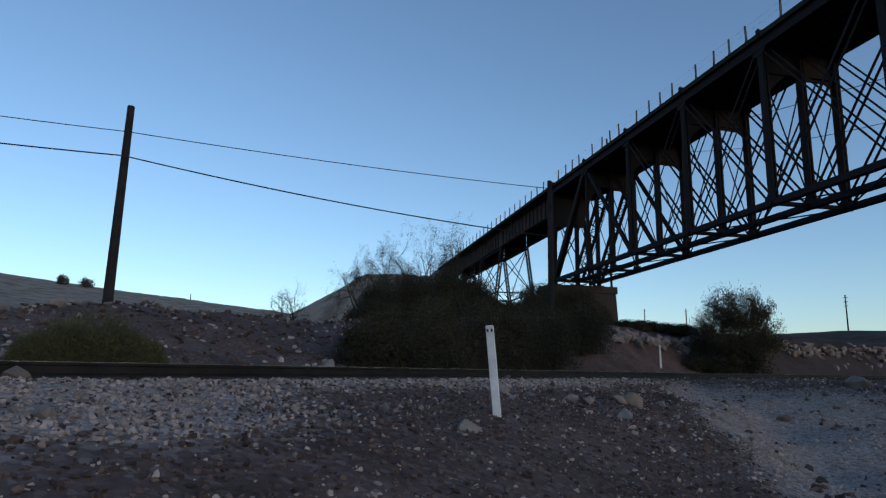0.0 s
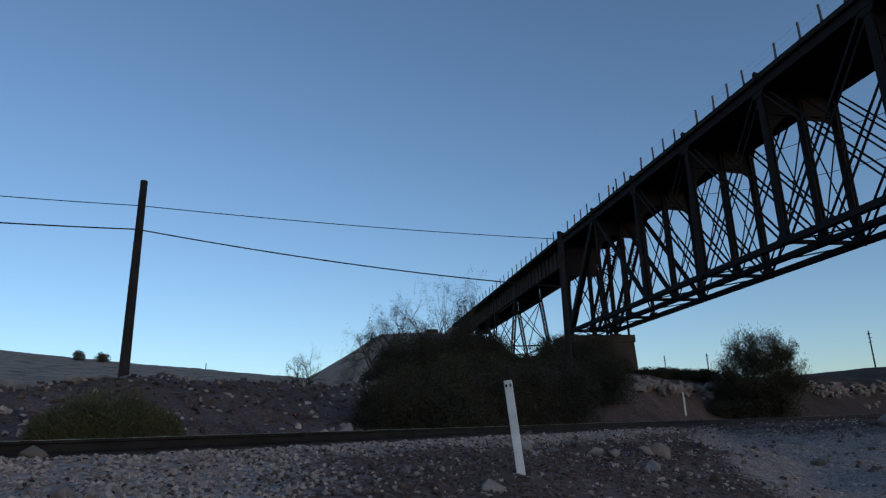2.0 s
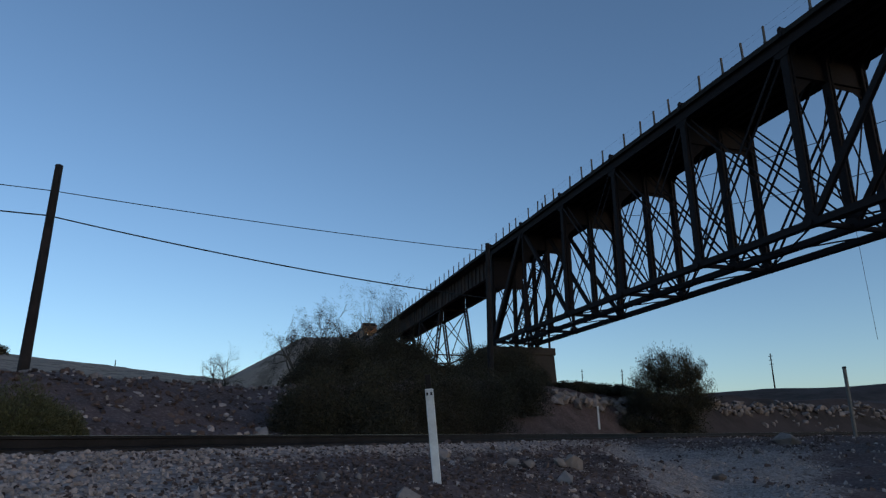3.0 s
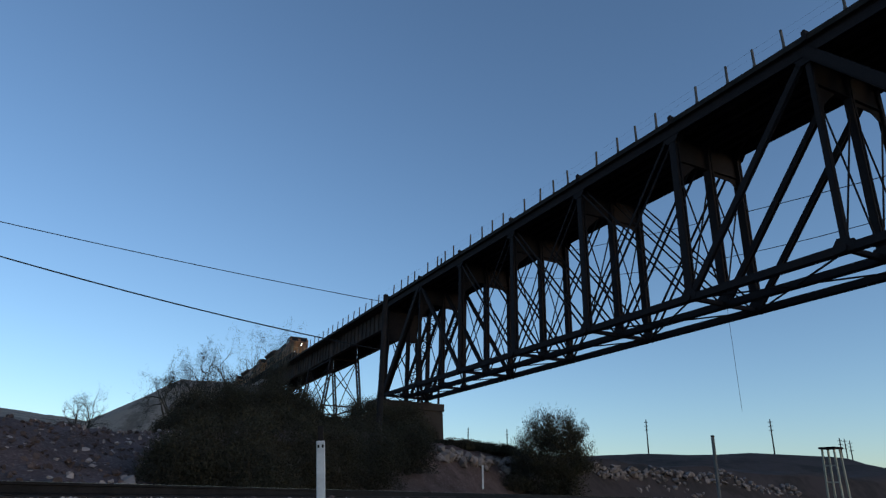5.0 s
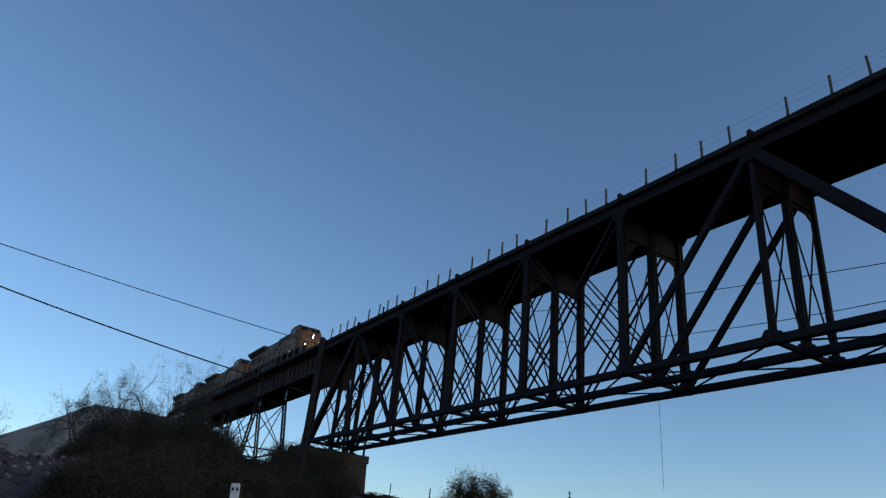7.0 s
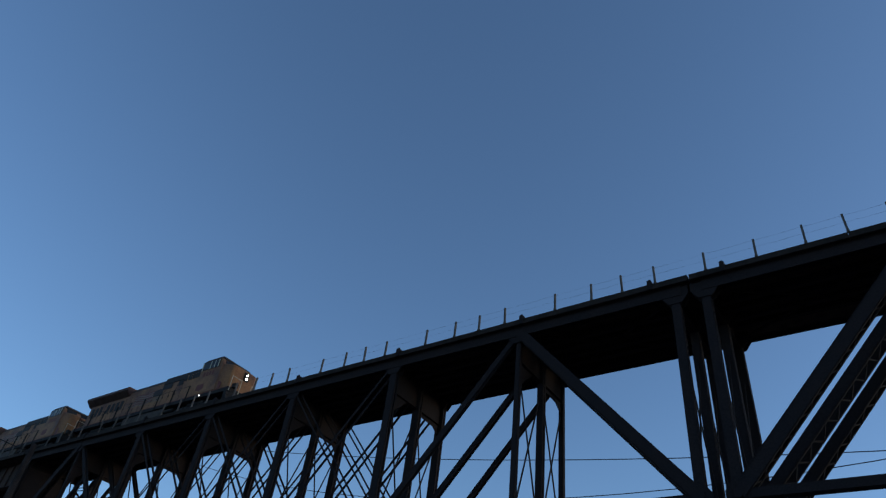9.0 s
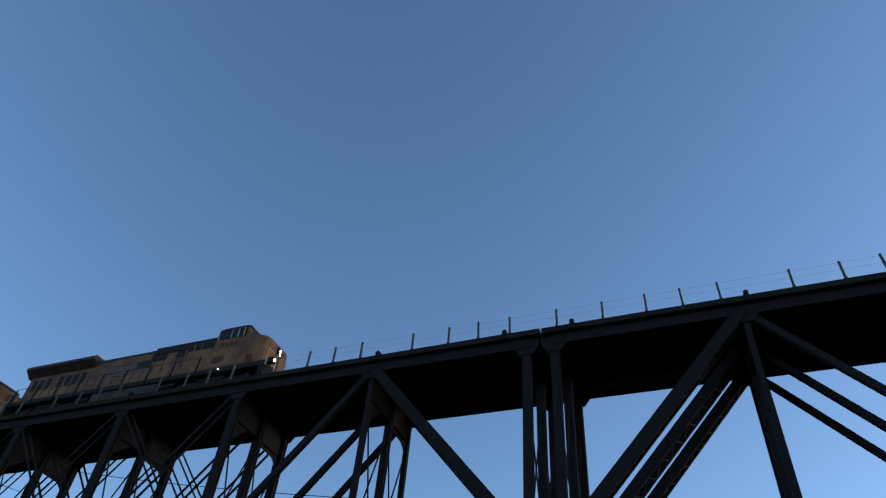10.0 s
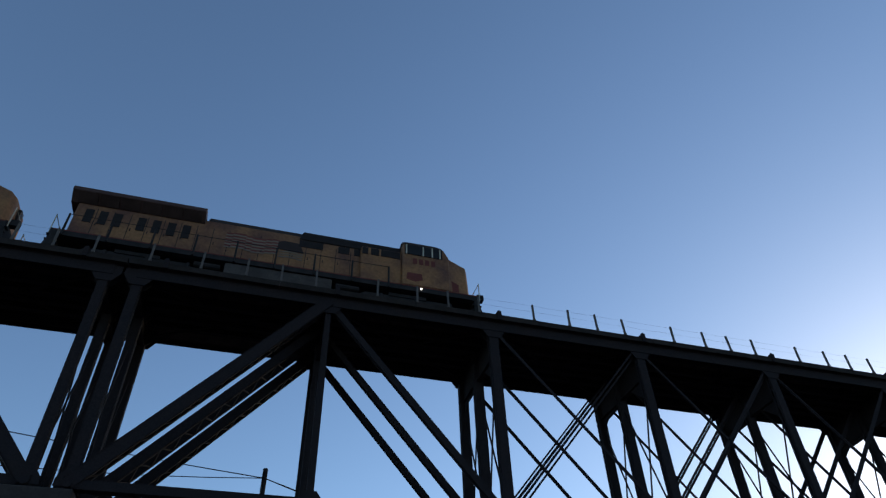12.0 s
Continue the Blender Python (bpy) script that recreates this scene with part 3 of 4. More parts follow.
        if 0 < k < 7:
            near_knee = [(YN, -1.75), (YN + 1.4, -1.75), (YN + 1.0, -2.1), (YN + 0.45, -2.6), (YN + 0.28, -3.0), (YN + 0.2, -3.4), (YN, -3.4)]
            far_plate = [(YM, -1.75), (YF, -1.75), (YF, -2.4), (YF - 0.3, -2.3), (YF - 0.75, -2.0), (YM + 0.3, -1.95), (YM, -2.15)]
            for pts in (near_knee, far_plate):
                bm = bmesh.new()
                pts = [(p, ZT + z) for p, z in pts]
                lo = [bm.verts.new((x - 0.02, p, z)) for p, z in pts]
                hi = [bm.verts.new((x + 0.02, p, z)) for p, z in pts]
                bm.faces.new(lo)
                bm.faces.new(hi[::-1])
                for i in range(len(pts)):
                    j = (i + 1) % len(pts)
                    bm.faces.new((lo[i], hi[i], hi[j], lo[j]))
                part("knee_bracket", bm, STEEL, span, "riveted knee plate")
        bm = bmesh.new()  # bottom strut and cross bracing between the trusses
        box(bm, (x - 0.1, YN, ZB - 0.12), (x + 0.1, YF, ZB + 0.1))
        part("bottom_strut", bm, STEEL, span)
        if k in (0, 7):  # low cross frames between the shoes
            for a, b in ((YN, YM), (YM, YF)):
                bm = bmesh.new()
                for z0, z1 in ((ZB - 0.45, ZB + 0.3), (ZB + 0.3, ZB - 0.45)):
                    beam(bm, (x, a + 0.3, z0), (x, b - 0.3, z1), 0.06, 0.08, (1, 0, 0))
                box(bm, (x - 0.06, a + 0.2, ZB + 0.28), (x + 0.06, b - 0.2, ZB + 0.38))
                part("shoe_frame", bm, STEEL, span, "small crossed frame")
        for a, b in ((YN, YM), (YM, YF)):
            for z0, z1 in ((ZB, ZT - 2.0), (ZT - 2.0, ZB)):
                bm = bmesh.new()
                beam(bm, (x, a, z0), (x, b, z1), 0.06, 0.06, (1, 0, 0))
                part("sway_rod", bm, STEEL, span)
    for k in range(7):
        for z, w in ((ZB - 0.05, 0.07), (ZT - 0.2, 0.1)):
            for a, b in (((X[k], YN), (X[k + 1], YF)), ((X[k], YF), (X[k + 1], YN))):
                bm = bmesh.new()
                beam(bm, (*a, z), (*b, z), w, w, (0, 0, 1))
                part("lateral_brace", bm, STEEL, span)
    for y in (YM - 1.1, YM - 0.4, YM + 0.4, YM + 1.1):
        bm = bmesh.new()
        box(bm, (0, y - 0.02, ZD - 0.75), (SPAN, y + 0.02, ZD - 0.27))
        box(bm, (0, y - 0.12, ZD - 0.77), (SPAN, y + 0.12, ZD - 0.74))
        part("stringer", bm, STEEL, span)
    for a in (0,) if x0 == SPAN_B else ():  # latticed strut beside the deck over the end panel
        bm = bmesh.new()
        laced(bm, (X[a] + 0.2, YF + 0.2, ZT - 0.12), (X[a + 1], YF + 0.2, ZT - 0.12), 0.1, 0.2, 0.04, 0.3, 0.04, (0, 1, 0))
        part("lattice_strut", bm, STEEL, span, "thin latticed strut")
    return span


truss_span(SPAN_A, PANEL_A, -14.75 - 6 * 8.07, 8.07)
truss_span(SPAN_B, PANEL_B, 2.95, 8.08)


def pier(x, top, w=2.8, y0=24.1, y1=31.6):
    z0 = min(height(x - 1, y0), height(x + 1, y1), height(x, 28)) - 0.6
    p = base("bridge_pier", x, 28, z0, "tall battered brown concrete pier with a projecting cap", "bridge pier", "viaduct piers")
    h = top - z0
    bm = bmesh.new()
    half, wide, lean = w / 2 - 0.12, (y1 - y0) / 2 - 0.12, 0.035 * h
    low = [bm.verts.new((a * (half + lean), b * (wide + lean), 0)) for a, b in ((-1, -1), (1, -1), (1, 1), (-1, 1))]
    high = [bm.verts.new((a * half, b * wide, h - 0.75)) for a, b in ((-1, -1), (1, -1), (1, 1), (-1, 1))]
    bm.faces.new(low[::-1])
    bm.faces.new(high)
    for i in range(4):
        bm.faces.new((low[i], low[(i + 1) % 4], high[(i + 1) % 4], high[i]))
    part("shaft", bm, CONCRETE, p, bevel=0.05)
    bm = bmesh.new()
    box(bm, (-w / 2, -(y1 - y0) / 2, h - 0.75), (w / 2, (y1 - y0) / 2, h))
    part("cap", bm, CONCRETE, p, "chipped concrete cap", bevel=0.04)
    for y in (YN, YM, YF):
        bm = bmesh.new()
        box(bm, (-1.1, y - 28 - 0.4, h), (1.1, y - 28 + 0.4, h + 0.16))
        part("bearing_plate", bm, STEEL, p)


PIER_TOP = 10.7
GIRDER_LOW = ZD - 2.5                 # underside of the plate girders
GIRDER_OUT = 1.7                      # half their spacing
pier(-6.6, PIER_TOP)
pier(SPAN_A - 0.75, PIER_TOP, 3.2)
pier(SPAN_B + 7 * PANEL_B + 0.7, PIER_TOP, 3.2)


def girder_span(x0, length):
    g = base("girder_span", x0, 0, 0, "rust-stained steel plate girder span with riveted stiffeners", "bridge span", "viaduct spans")
    deck_parts(g, length, -0.02, -0.02)
    n = max(2, round(length / 1.9))
    railing(g, [length * (i + 0.5) / n for i in range(n)], [], (0.05, length - 0.05))
    for y in (YM - GIRDER_OUT, YM + GIRDER_OUT):
        bm = bmesh.new()
        box(bm, (0.05, y - 0.02, GIRDER_LOW + 0.03), (length - 0.05, y + 0.02, ZD - 0.28))
        for z in (GIRDER_LOW, ZD - 0.32):
            box(bm, (0.05, y - 0.25, z), (length - 0.05, y + 0.25, z + 0.04))
        part("girder", bm, GIRDER, g)
        for i in range(int(length / 1.3)):
            bm = bmesh.new()
            x = 0.6 + i * 1.3
            box(bm, (x - 0.02, y - 0.14, GIRDER_LOW + 0.04), (x + 0.02, y + 0.14, ZD - 0.31))
            part("stiffener", bm, GIRDER, g)
    bm = bmesh.new()  # solid diaphragm at the end over the pier
    box(bm, (length - 0.12, YM - GIRDER_OUT + 0.03, GIRDER_LOW + 0.1), (length - 0.08, YM + GIRDER_OUT - 0.03, ZD - 0.4))
    part("end_diaphragm", bm, STEEL, g)
    for i in range(int(length / 2.6)):
        x = 1 + i * 2.6
        bm = bmesh.new()
        beam(bm, (x, YM - GIRDER_OUT, GIRDER_LOW + 0.2), (x, YM + GIRDER_OUT, ZD - 0.5), 0.1, 0.1, (1, 0, 0))
        beam(bm, (x, YM + GIRDER_OUT, GIRDER_LOW + 0.2), (x, YM - GIRDER_OUT, ZD - 0.5), 0.1, 0.1, (1, 0, 0))
        part("cross_frame", bm, GIRDER, g)


for x0, x1 in ((SPAN_A - 20.5, SPAN_A - 0.9), (SPAN_A - 30.5, SPAN_A - 20.6), (SPAN_A - 48, SPAN_A - 30.6), (SPAN_A - 57.5, SPAN_A - 48.1)):
    girder_span(x0, x1 - x0)


def end_bent():
    """The posts on the pier that carry the last plate girder."""
    b = base("end_bent", SPAN_A - 1.5, YM, PIER_TOP, "laced steel bent standing on the pier under the girder end", "bridge bent")
    for y in (-GIRDER_OUT, GIRDER_OUT):
        bm = bmesh.new()
        laced(bm, (0, y * 1.35, 0.16), (0, y, GIRDER_LOW - PIER_TOP), 0.5, 0.45, 0.05, 0.5)
        part("leg", bm, STEEL, b)
    for a, c in ((-GIRDER_OUT, GIRDER_OUT), (GIRDER_OUT, -GIRDER_OUT)):
        bm = bmesh.new()
        beam(bm, (0, a * 1.33, 0.5), (0, c, GIRDER_LOW - 0.2 - PIER_TOP), 0.1, 0.1, (1, 0, 0))
        part("brace", bm, STEEL, b)


end_bent()


def tower(x, gap):
    """A four-legged braced trestle tower under the plate girders."""
    z0 = height(x - gap / 2, YM) - 0.3
    t = base("trestle_tower", x, YM, z0, "four-legged riveted steel trestle tower with crossed bracing", "trestle tower", "trestle towers")
    top = GIRDER_LOW - z0
    legs = {}
    for i, sx in enumerate((0, -gap)):
        for sy in (-1, 1):
            a, b = Vector((sx, sy * (GIRDER_OUT + top / 8), 0)), Vector((sx, sy * GIRDER_OUT, top))
            legs[i, sy] = (a, b)
            bm = bmesh.new()
            laced(bm, a, b, 0.42, 0.38, 0.05, 0.6)
            part("leg", bm, STEEL, t)
    for p, q in (((0, -1), (0, 1)), ((1, -1), (1, 1)), ((0, -1), (1, -1)), ((0, 1), (1, 1))):
        for f0, f1 in ((0.03, 0.5), (0.5, 0.98)):
            for u, v in ((p, q), (q, p)):
                bm = bmesh.new()
                beam(bm, legs[u][0].lerp(legs[u][1], f0), legs[v][0].lerp(legs[v][1], f1), 0.1, 0.1, (0.3, 0.9, 0))
                part("brace", bm, STEEL, t)
            bm = bmesh.new()
            beam(bm, legs[p][0].lerp(legs[p][1], f1), legs[q][0].lerp(legs[q][1], f1), 0.16, 0.16, (0.3, 0.9, 0))
            part("strut", bm, STEEL, t)


tower(SPAN_A - 20.6, 9.9)
tower(SPAN_A - 48.1, 9.4)


def fill_track():
    """Track on the fill west of the bridge."""
    t = base("upper_track", -122, 0, 0, "railway track on ballast on the earth fill", "railway track", kind="structure")
    bm = bmesh.new()
    prism(bm, [(-220, ZD - 0.5), (0.6, ZD - 0.5), (0.6, RAILS - 0.17), (-220, RAILS - 0.17)], YM - 2.2, YM + 2.2)
    part("ballast_bed", bm, BALLAST, t)
    for y in (YM - 0.75, YM + 0.75):
        bm = bmesh.new()
        box(bm, (-220, y - 0.035, RAILS - 0.17), (0.4, y + 0.035, RAILS))
        part("rail", bm, RAILSTEEL, t)


fill_track()


# ---- the train ----
def rounded(bm, outline, y0, y1, bevel):
    prism(bm, outline, y0, y1)
    bmesh.ops.bevel(bm, geom=bm.edges[:], offset=bevel, segments=2, affect="EDGES")


def wheelset_truck(loco, x):
    """One three-axle truck."""
    bm = bmesh.new()
    for s in (-1.08, 1.08):
        prism(bm, [(x - 2.6, 0.75), (x - 2.5, 0.5), (x - 1.2, 0.45), (x + 1.2, 0.45), (x + 2.5, 0.5), (x + 2.6, 0.75), (x + 2.2, 1.0), (x - 2.2, 1.0)], s - 0.12, s + 0.12)
        for a in (-1.85, 0, 1.85):
            box(bm, (x + a - 0.22, s * 1.12 - 0.1, 0.35), (x + a + 0.22, s * 1.12 + 0.1, 0.72))
            tube(bm, (x + a + 0.45, s * 1.1, 0.5), (x + a + 0.45, s * 1.1, 1.0), 0.1, 0.1, 8)
        box(bm, (x - 1.0, s * 1.1 - 0.06, 0.95), (x + 1.0, s * 1.1 + 0.06, 1.15))
    part("truck_frame", bm, DARK, loco)
    for a in (-1.85, 0, 1.85):
        bm = bmesh.new()
        for s in (-0.75, 0.75):
            tube(bm, (x + a, s - 0.07, 0.535), (x + a, s + 0.07, 0.535), 0.53, 0.53, 20)
            tube(bm, (x + a, s - 0.1 * (1 if s > 0 else -1), 0.535), (x + a, s - 0.08 * (1 if s > 0 else -1), 0.535), 0.57, 0.57, 20)
        tube(bm, (x + a, -0.75, 0.535), (x + a, 0.75, 0.535), 0.09, 0.09, 8)
        part("wheelset", bm, DARK, loco)


def bits(name, boxes, material, parent, label=""):
    """Every box is a part of its own."""
    for lo_c, hi_c in boxes:
        bm = bmesh.new()
        box(bm, lo_c, hi_c)
        part(name, bm, material, parent, label)


def locomotive():
    """A six-axle diesel freight locomotive, nose to +x, rails at z = 0."""
    lo = base("diesel_locomotive", 0, 0, 0, "yellow and grey six-axle diesel freight locomotive with lit headlights", "locomotive", "train")
    bm = bmesh.new()
    box(bm, (-10.4, -1.5, 1.28), (10.4, 1.5, 1.62))
    part("underframe", bm, DARK, lo, "dark side sill")
    bits("sill_stripe", [((-10.3, s * 1.505 - 0.004, 1.555), (10.3, s * 1.505 + 0.004, 1.61)) for s in (-1, 1)], RED, lo, "thin red stripe")
    bm = bmesh.new()  # fuel tank
    prism(bm, [(-2.6, 0.55), (-2.3, 0.32), (2.3, 0.32), (2.6, 0.55), (2.6, 1.28), (-2.6, 1.28)], -1.42, 1.42)
    part("fuel_tank", bm, TANK, lo, "dull grey fuel tank", bevel=0.05)
    for s in (-1, 1):
        for x in (2.8, -4.0):
            bm = bmesh.new()
            tube(bm, (x, s * 1.2, 1.0), (x + 1.2, s * 1.2, 1.0), 0.17, 0.17, 10)
            part("air_reservoir", bm, DARK, lo)
    wheelset_truck(lo, 6.55)
    wheelset_truck(lo, -6.55)
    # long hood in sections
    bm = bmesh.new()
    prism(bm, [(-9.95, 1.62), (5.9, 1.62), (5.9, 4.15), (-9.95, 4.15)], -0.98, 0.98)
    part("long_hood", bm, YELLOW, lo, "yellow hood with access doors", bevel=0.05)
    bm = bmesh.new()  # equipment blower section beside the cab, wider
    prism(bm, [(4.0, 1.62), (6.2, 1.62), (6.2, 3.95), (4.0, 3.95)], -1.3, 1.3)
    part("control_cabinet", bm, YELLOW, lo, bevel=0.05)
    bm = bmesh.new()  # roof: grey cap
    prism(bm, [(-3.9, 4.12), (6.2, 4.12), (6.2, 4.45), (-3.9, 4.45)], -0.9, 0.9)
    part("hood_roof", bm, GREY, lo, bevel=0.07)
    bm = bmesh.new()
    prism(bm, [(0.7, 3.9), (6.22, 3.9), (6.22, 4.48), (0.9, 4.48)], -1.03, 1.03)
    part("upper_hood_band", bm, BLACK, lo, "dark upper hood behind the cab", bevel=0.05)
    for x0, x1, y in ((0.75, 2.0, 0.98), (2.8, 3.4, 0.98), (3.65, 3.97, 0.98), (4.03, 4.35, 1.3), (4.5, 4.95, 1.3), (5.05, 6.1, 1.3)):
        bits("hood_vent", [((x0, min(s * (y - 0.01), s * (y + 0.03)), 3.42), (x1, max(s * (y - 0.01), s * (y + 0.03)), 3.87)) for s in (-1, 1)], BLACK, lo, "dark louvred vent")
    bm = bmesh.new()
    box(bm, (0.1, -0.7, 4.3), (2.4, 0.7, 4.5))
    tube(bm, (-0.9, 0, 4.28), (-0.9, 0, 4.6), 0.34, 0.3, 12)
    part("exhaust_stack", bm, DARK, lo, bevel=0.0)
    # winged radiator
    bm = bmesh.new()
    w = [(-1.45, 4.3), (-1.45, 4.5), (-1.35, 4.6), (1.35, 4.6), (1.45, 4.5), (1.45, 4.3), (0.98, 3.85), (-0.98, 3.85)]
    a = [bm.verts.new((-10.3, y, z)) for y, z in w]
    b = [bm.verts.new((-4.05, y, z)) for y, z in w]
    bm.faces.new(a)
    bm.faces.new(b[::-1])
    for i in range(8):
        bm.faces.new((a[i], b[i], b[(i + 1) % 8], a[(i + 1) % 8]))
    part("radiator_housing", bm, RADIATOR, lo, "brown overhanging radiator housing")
    for s in (-1, 1):
        for i in range(6):
            x = -10.0 + i * 0.98
            m, n = axis((x, s * 1.03, 3.87), (x, s * 1.44, 4.26), (1, 0, 0))
            bm = bmesh.new()
            box(bm, (0, 0, -0.02), (n, 0.88, 0.02), m)
            part("radiator_screen", bm, GRILLE, lo, "dark screen below the overhang")
    bits("intake_screen", [((x, s * 0.995 - 0.012, 2.7), (x + 0.38, s * 0.995 + 0.012, 3.55)) for x in (-9.5, -8.85, -8.2, -7.1, -6.4, -5.7, -5.0) for s in (-1, 1)], BLACK, lo, "dark intake screen")
    bits("door_seam", [((-9.0 + i * 0.78 - 0.015, s * 0.985 - 0.008, 1.7), (-9.0 + i * 0.78 + 0.015, s * 0.985 + 0.008, 3.66)) for i in range(17) for s in (-1, 1)], DARK, lo)
    bits("door_latch", [((-8.9 + i * 0.78, s * 0.99 - 0.02, 2.6), (-8.86 + i * 0.78, s * 0.99 + 0.02, 2.75)) for i in range(17) for s in (-1, 1)], DARK, lo)
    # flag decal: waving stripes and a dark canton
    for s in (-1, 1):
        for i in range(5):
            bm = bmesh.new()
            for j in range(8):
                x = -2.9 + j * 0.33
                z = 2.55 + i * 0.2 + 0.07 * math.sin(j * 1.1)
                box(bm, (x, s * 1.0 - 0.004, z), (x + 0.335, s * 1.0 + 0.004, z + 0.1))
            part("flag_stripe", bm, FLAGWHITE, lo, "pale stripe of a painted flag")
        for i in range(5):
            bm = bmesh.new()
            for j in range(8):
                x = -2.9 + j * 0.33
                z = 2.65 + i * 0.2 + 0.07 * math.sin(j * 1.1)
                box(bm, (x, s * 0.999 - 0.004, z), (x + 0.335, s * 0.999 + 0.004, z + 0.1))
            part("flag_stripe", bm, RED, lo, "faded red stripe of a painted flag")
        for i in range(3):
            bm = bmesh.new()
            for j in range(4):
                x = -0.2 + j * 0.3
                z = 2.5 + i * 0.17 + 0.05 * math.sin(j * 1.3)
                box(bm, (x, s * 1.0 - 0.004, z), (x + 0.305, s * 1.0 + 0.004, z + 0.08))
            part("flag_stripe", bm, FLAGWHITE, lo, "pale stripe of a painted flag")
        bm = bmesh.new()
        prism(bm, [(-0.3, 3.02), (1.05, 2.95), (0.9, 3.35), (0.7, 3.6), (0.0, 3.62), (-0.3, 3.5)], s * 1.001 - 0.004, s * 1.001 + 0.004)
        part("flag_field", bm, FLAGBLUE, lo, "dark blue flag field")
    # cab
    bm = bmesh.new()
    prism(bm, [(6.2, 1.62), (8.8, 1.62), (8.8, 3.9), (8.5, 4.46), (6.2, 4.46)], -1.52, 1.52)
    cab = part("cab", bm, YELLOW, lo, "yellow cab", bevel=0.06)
    bm = bmesh.new()
    prism(bm, [(6.15, 4.42), (8.62, 4.42), (8.45, 4.68), (8.1, 4.76), (6.5, 4.76), (6.15, 4.68)], -1.4, 1.4)
    part("cab_roof", bm, GREY, cab, "grey cab roof", bevel=0.09)
    bits("cab_band", [((6.3, s * 1.525 - 0.02, 3.72), (8.42, s * 1.525 + 0.02, 4.42)) for s in (-1, 1)], BLACK, cab, "dark band round the side windows")
    for s in (-1, 1):
        for x in (6.45, 7.4):
            bm = bmesh.new()
            box(bm, (x, s * 1.545 - 0.015, 3.72), (x + 0.8, s * 1.545 + 0.015, 4.34))
            part("cab_window", bm, GLASS, cab, "dark side window")
        bits("window_post", [((x, s * 1.56 - 0.02, 3.7), (x + 0.07, s * 1.56 + 0.02, 4.36)) for x in (6.36, 7.29, 7.8, 8.24)], PALE, cab, "pale upright between the windows")
        bits("number_bar", [((6.75 + i * 0.34, s * 1.525 - 0.006, 3.1), (6.98 + i * 0.34, s * 1.525 + 0.006, 3.48)) for i in range(4)], RED, cab, "plain red bar under the side window")
        bm = bmesh.new()
        prism(bm, [(6.4, 2.0), (6.9, 1.9), (7.3, 2.05), (7.25, 2.45), (6.45, 2.45)], s * 1.523 - 0.006, s * 1.523 + 0.006)
        part("cab_emblem", bm, RED, cab, "faded red-brown patch")
    for y in (-0.72, 0.72):
        bm = bmesh.new()
        m, n = axis((8.82, y, 3.92), (8.55, y, 4.4), (0, 1, 0))
        box(bm, (0, -0.5, -0.02), (n, 0.5, 0.03), m)
        part("windshield", bm, GLASS, cab, "dark raked windshield")
    bm = bmesh.new()  # nose, tapering in plan
    lowp = [(8.7, -1.5), (8.7, 1.5), (9.9, 1.22), (10.12, 0.8), (10.12, -0.8), (9.9, -1.22)]
    a = [bm.verts.new((x, y, 1.62)) for x, y in lowp]
    b = [bm.verts.new((8.7 + (x - 8.7) * 0.93, y * 0.97, 3.97 - (x - 8.7) * 0.22)) for x, y in lowp]
    bm.faces.new(a)
    bm.faces.new(b[::-1])
    for i in range(6):
        bm.faces.new((a[i], b[i], b[(i + 1) % 6], a[(i + 1) % 6]))
    part("nose", bm, YELLOW, lo, "tapered yellow nose", bevel=0.07)
    bm = bmesh.new()
    box(bm, (9.7, -0.2, 2.8), (10.18, 0.2, 3.44))
    part("headlight_housing", bm, GREY, lo)
    for z in (2.98, 3.26):
        bm = bmesh.new()
        tube(bm, (10.15, 0, z), (10.186, 0, z), 0.08, 0.08, 14)
        part("headlight", bm, LAMP, lo, "lit twin headlight lens")
    bm = bmesh.new()
    prism(bm, [(8.9, 1.7), (9.3, 1.7), (9.3, 2.2), (8.9, 2.4)], -1.44, -1.43)
    part("nose_emblem", bm, RED, lo, "faded red patch on the nose side")
    for y in (-1.05, 1.05):
        bm = bmesh.new()
        box(bm, (10.4, y - 0.16, 1.62), (10.765, y + 0.16, 1.95))
        part("ditch_light_box", bm, DARK, lo)
        bm = bmesh.new()
        tube(bm, (10.72, y, 1.8), (10.77, y, 1.8), 0.085, 0.085, 12)
        part("ditch_light", bm, LAMP, lo, "lit ditch light lens")
    for s in (-1, 1):
        bm = bmesh.new()
        tube(bm, (7.2, s * 1.53, 1.45), (7.2, s * 1.56, 1.45), 0.045, 0.05, 10)
        part("step_light", bm, MARKER, lo, "small lit step light")
    for e in (-1, 1):  # pilots, couplers, end rails
        bm = bmesh.new()
        lo_p = [(10.35, -1.5), (10.75, 0), (10.35, 1.5), (10.1, 1.5), (10.1, -1.5)]
        a = [bm.verts.new((e * (x + (0.25 if i < 3 else 0)), y, 0.18)) for i, (x, y) in enumerate(lo_p)]
        b = [bm.verts.new((e * x, y, 1.3)) for x, y in lo_p]
        bm.faces.new(a)
        bm.faces.new(b[::-1])
        for i in range(5):
            bm.faces.new((a[i], b[i], b[(i + 1) % 5], a[(i + 1) % 5]))
        part("pilot", bm, DARK, lo, "dark snow plough pilot")
        bm = bmesh.new()
        box(bm, (min(e * 10.5, e * 11.15), -0.14, 0.75), (max(e * 10.5, e * 11.15), 0.14, 1.0))
        box(bm, (min(e * 11.1, e * 11.35), -0.2, 0.7), (max(e * 11.1, e * 11.35), 0.2, 1.05))
        part("coupler", bm, DARK, lo)
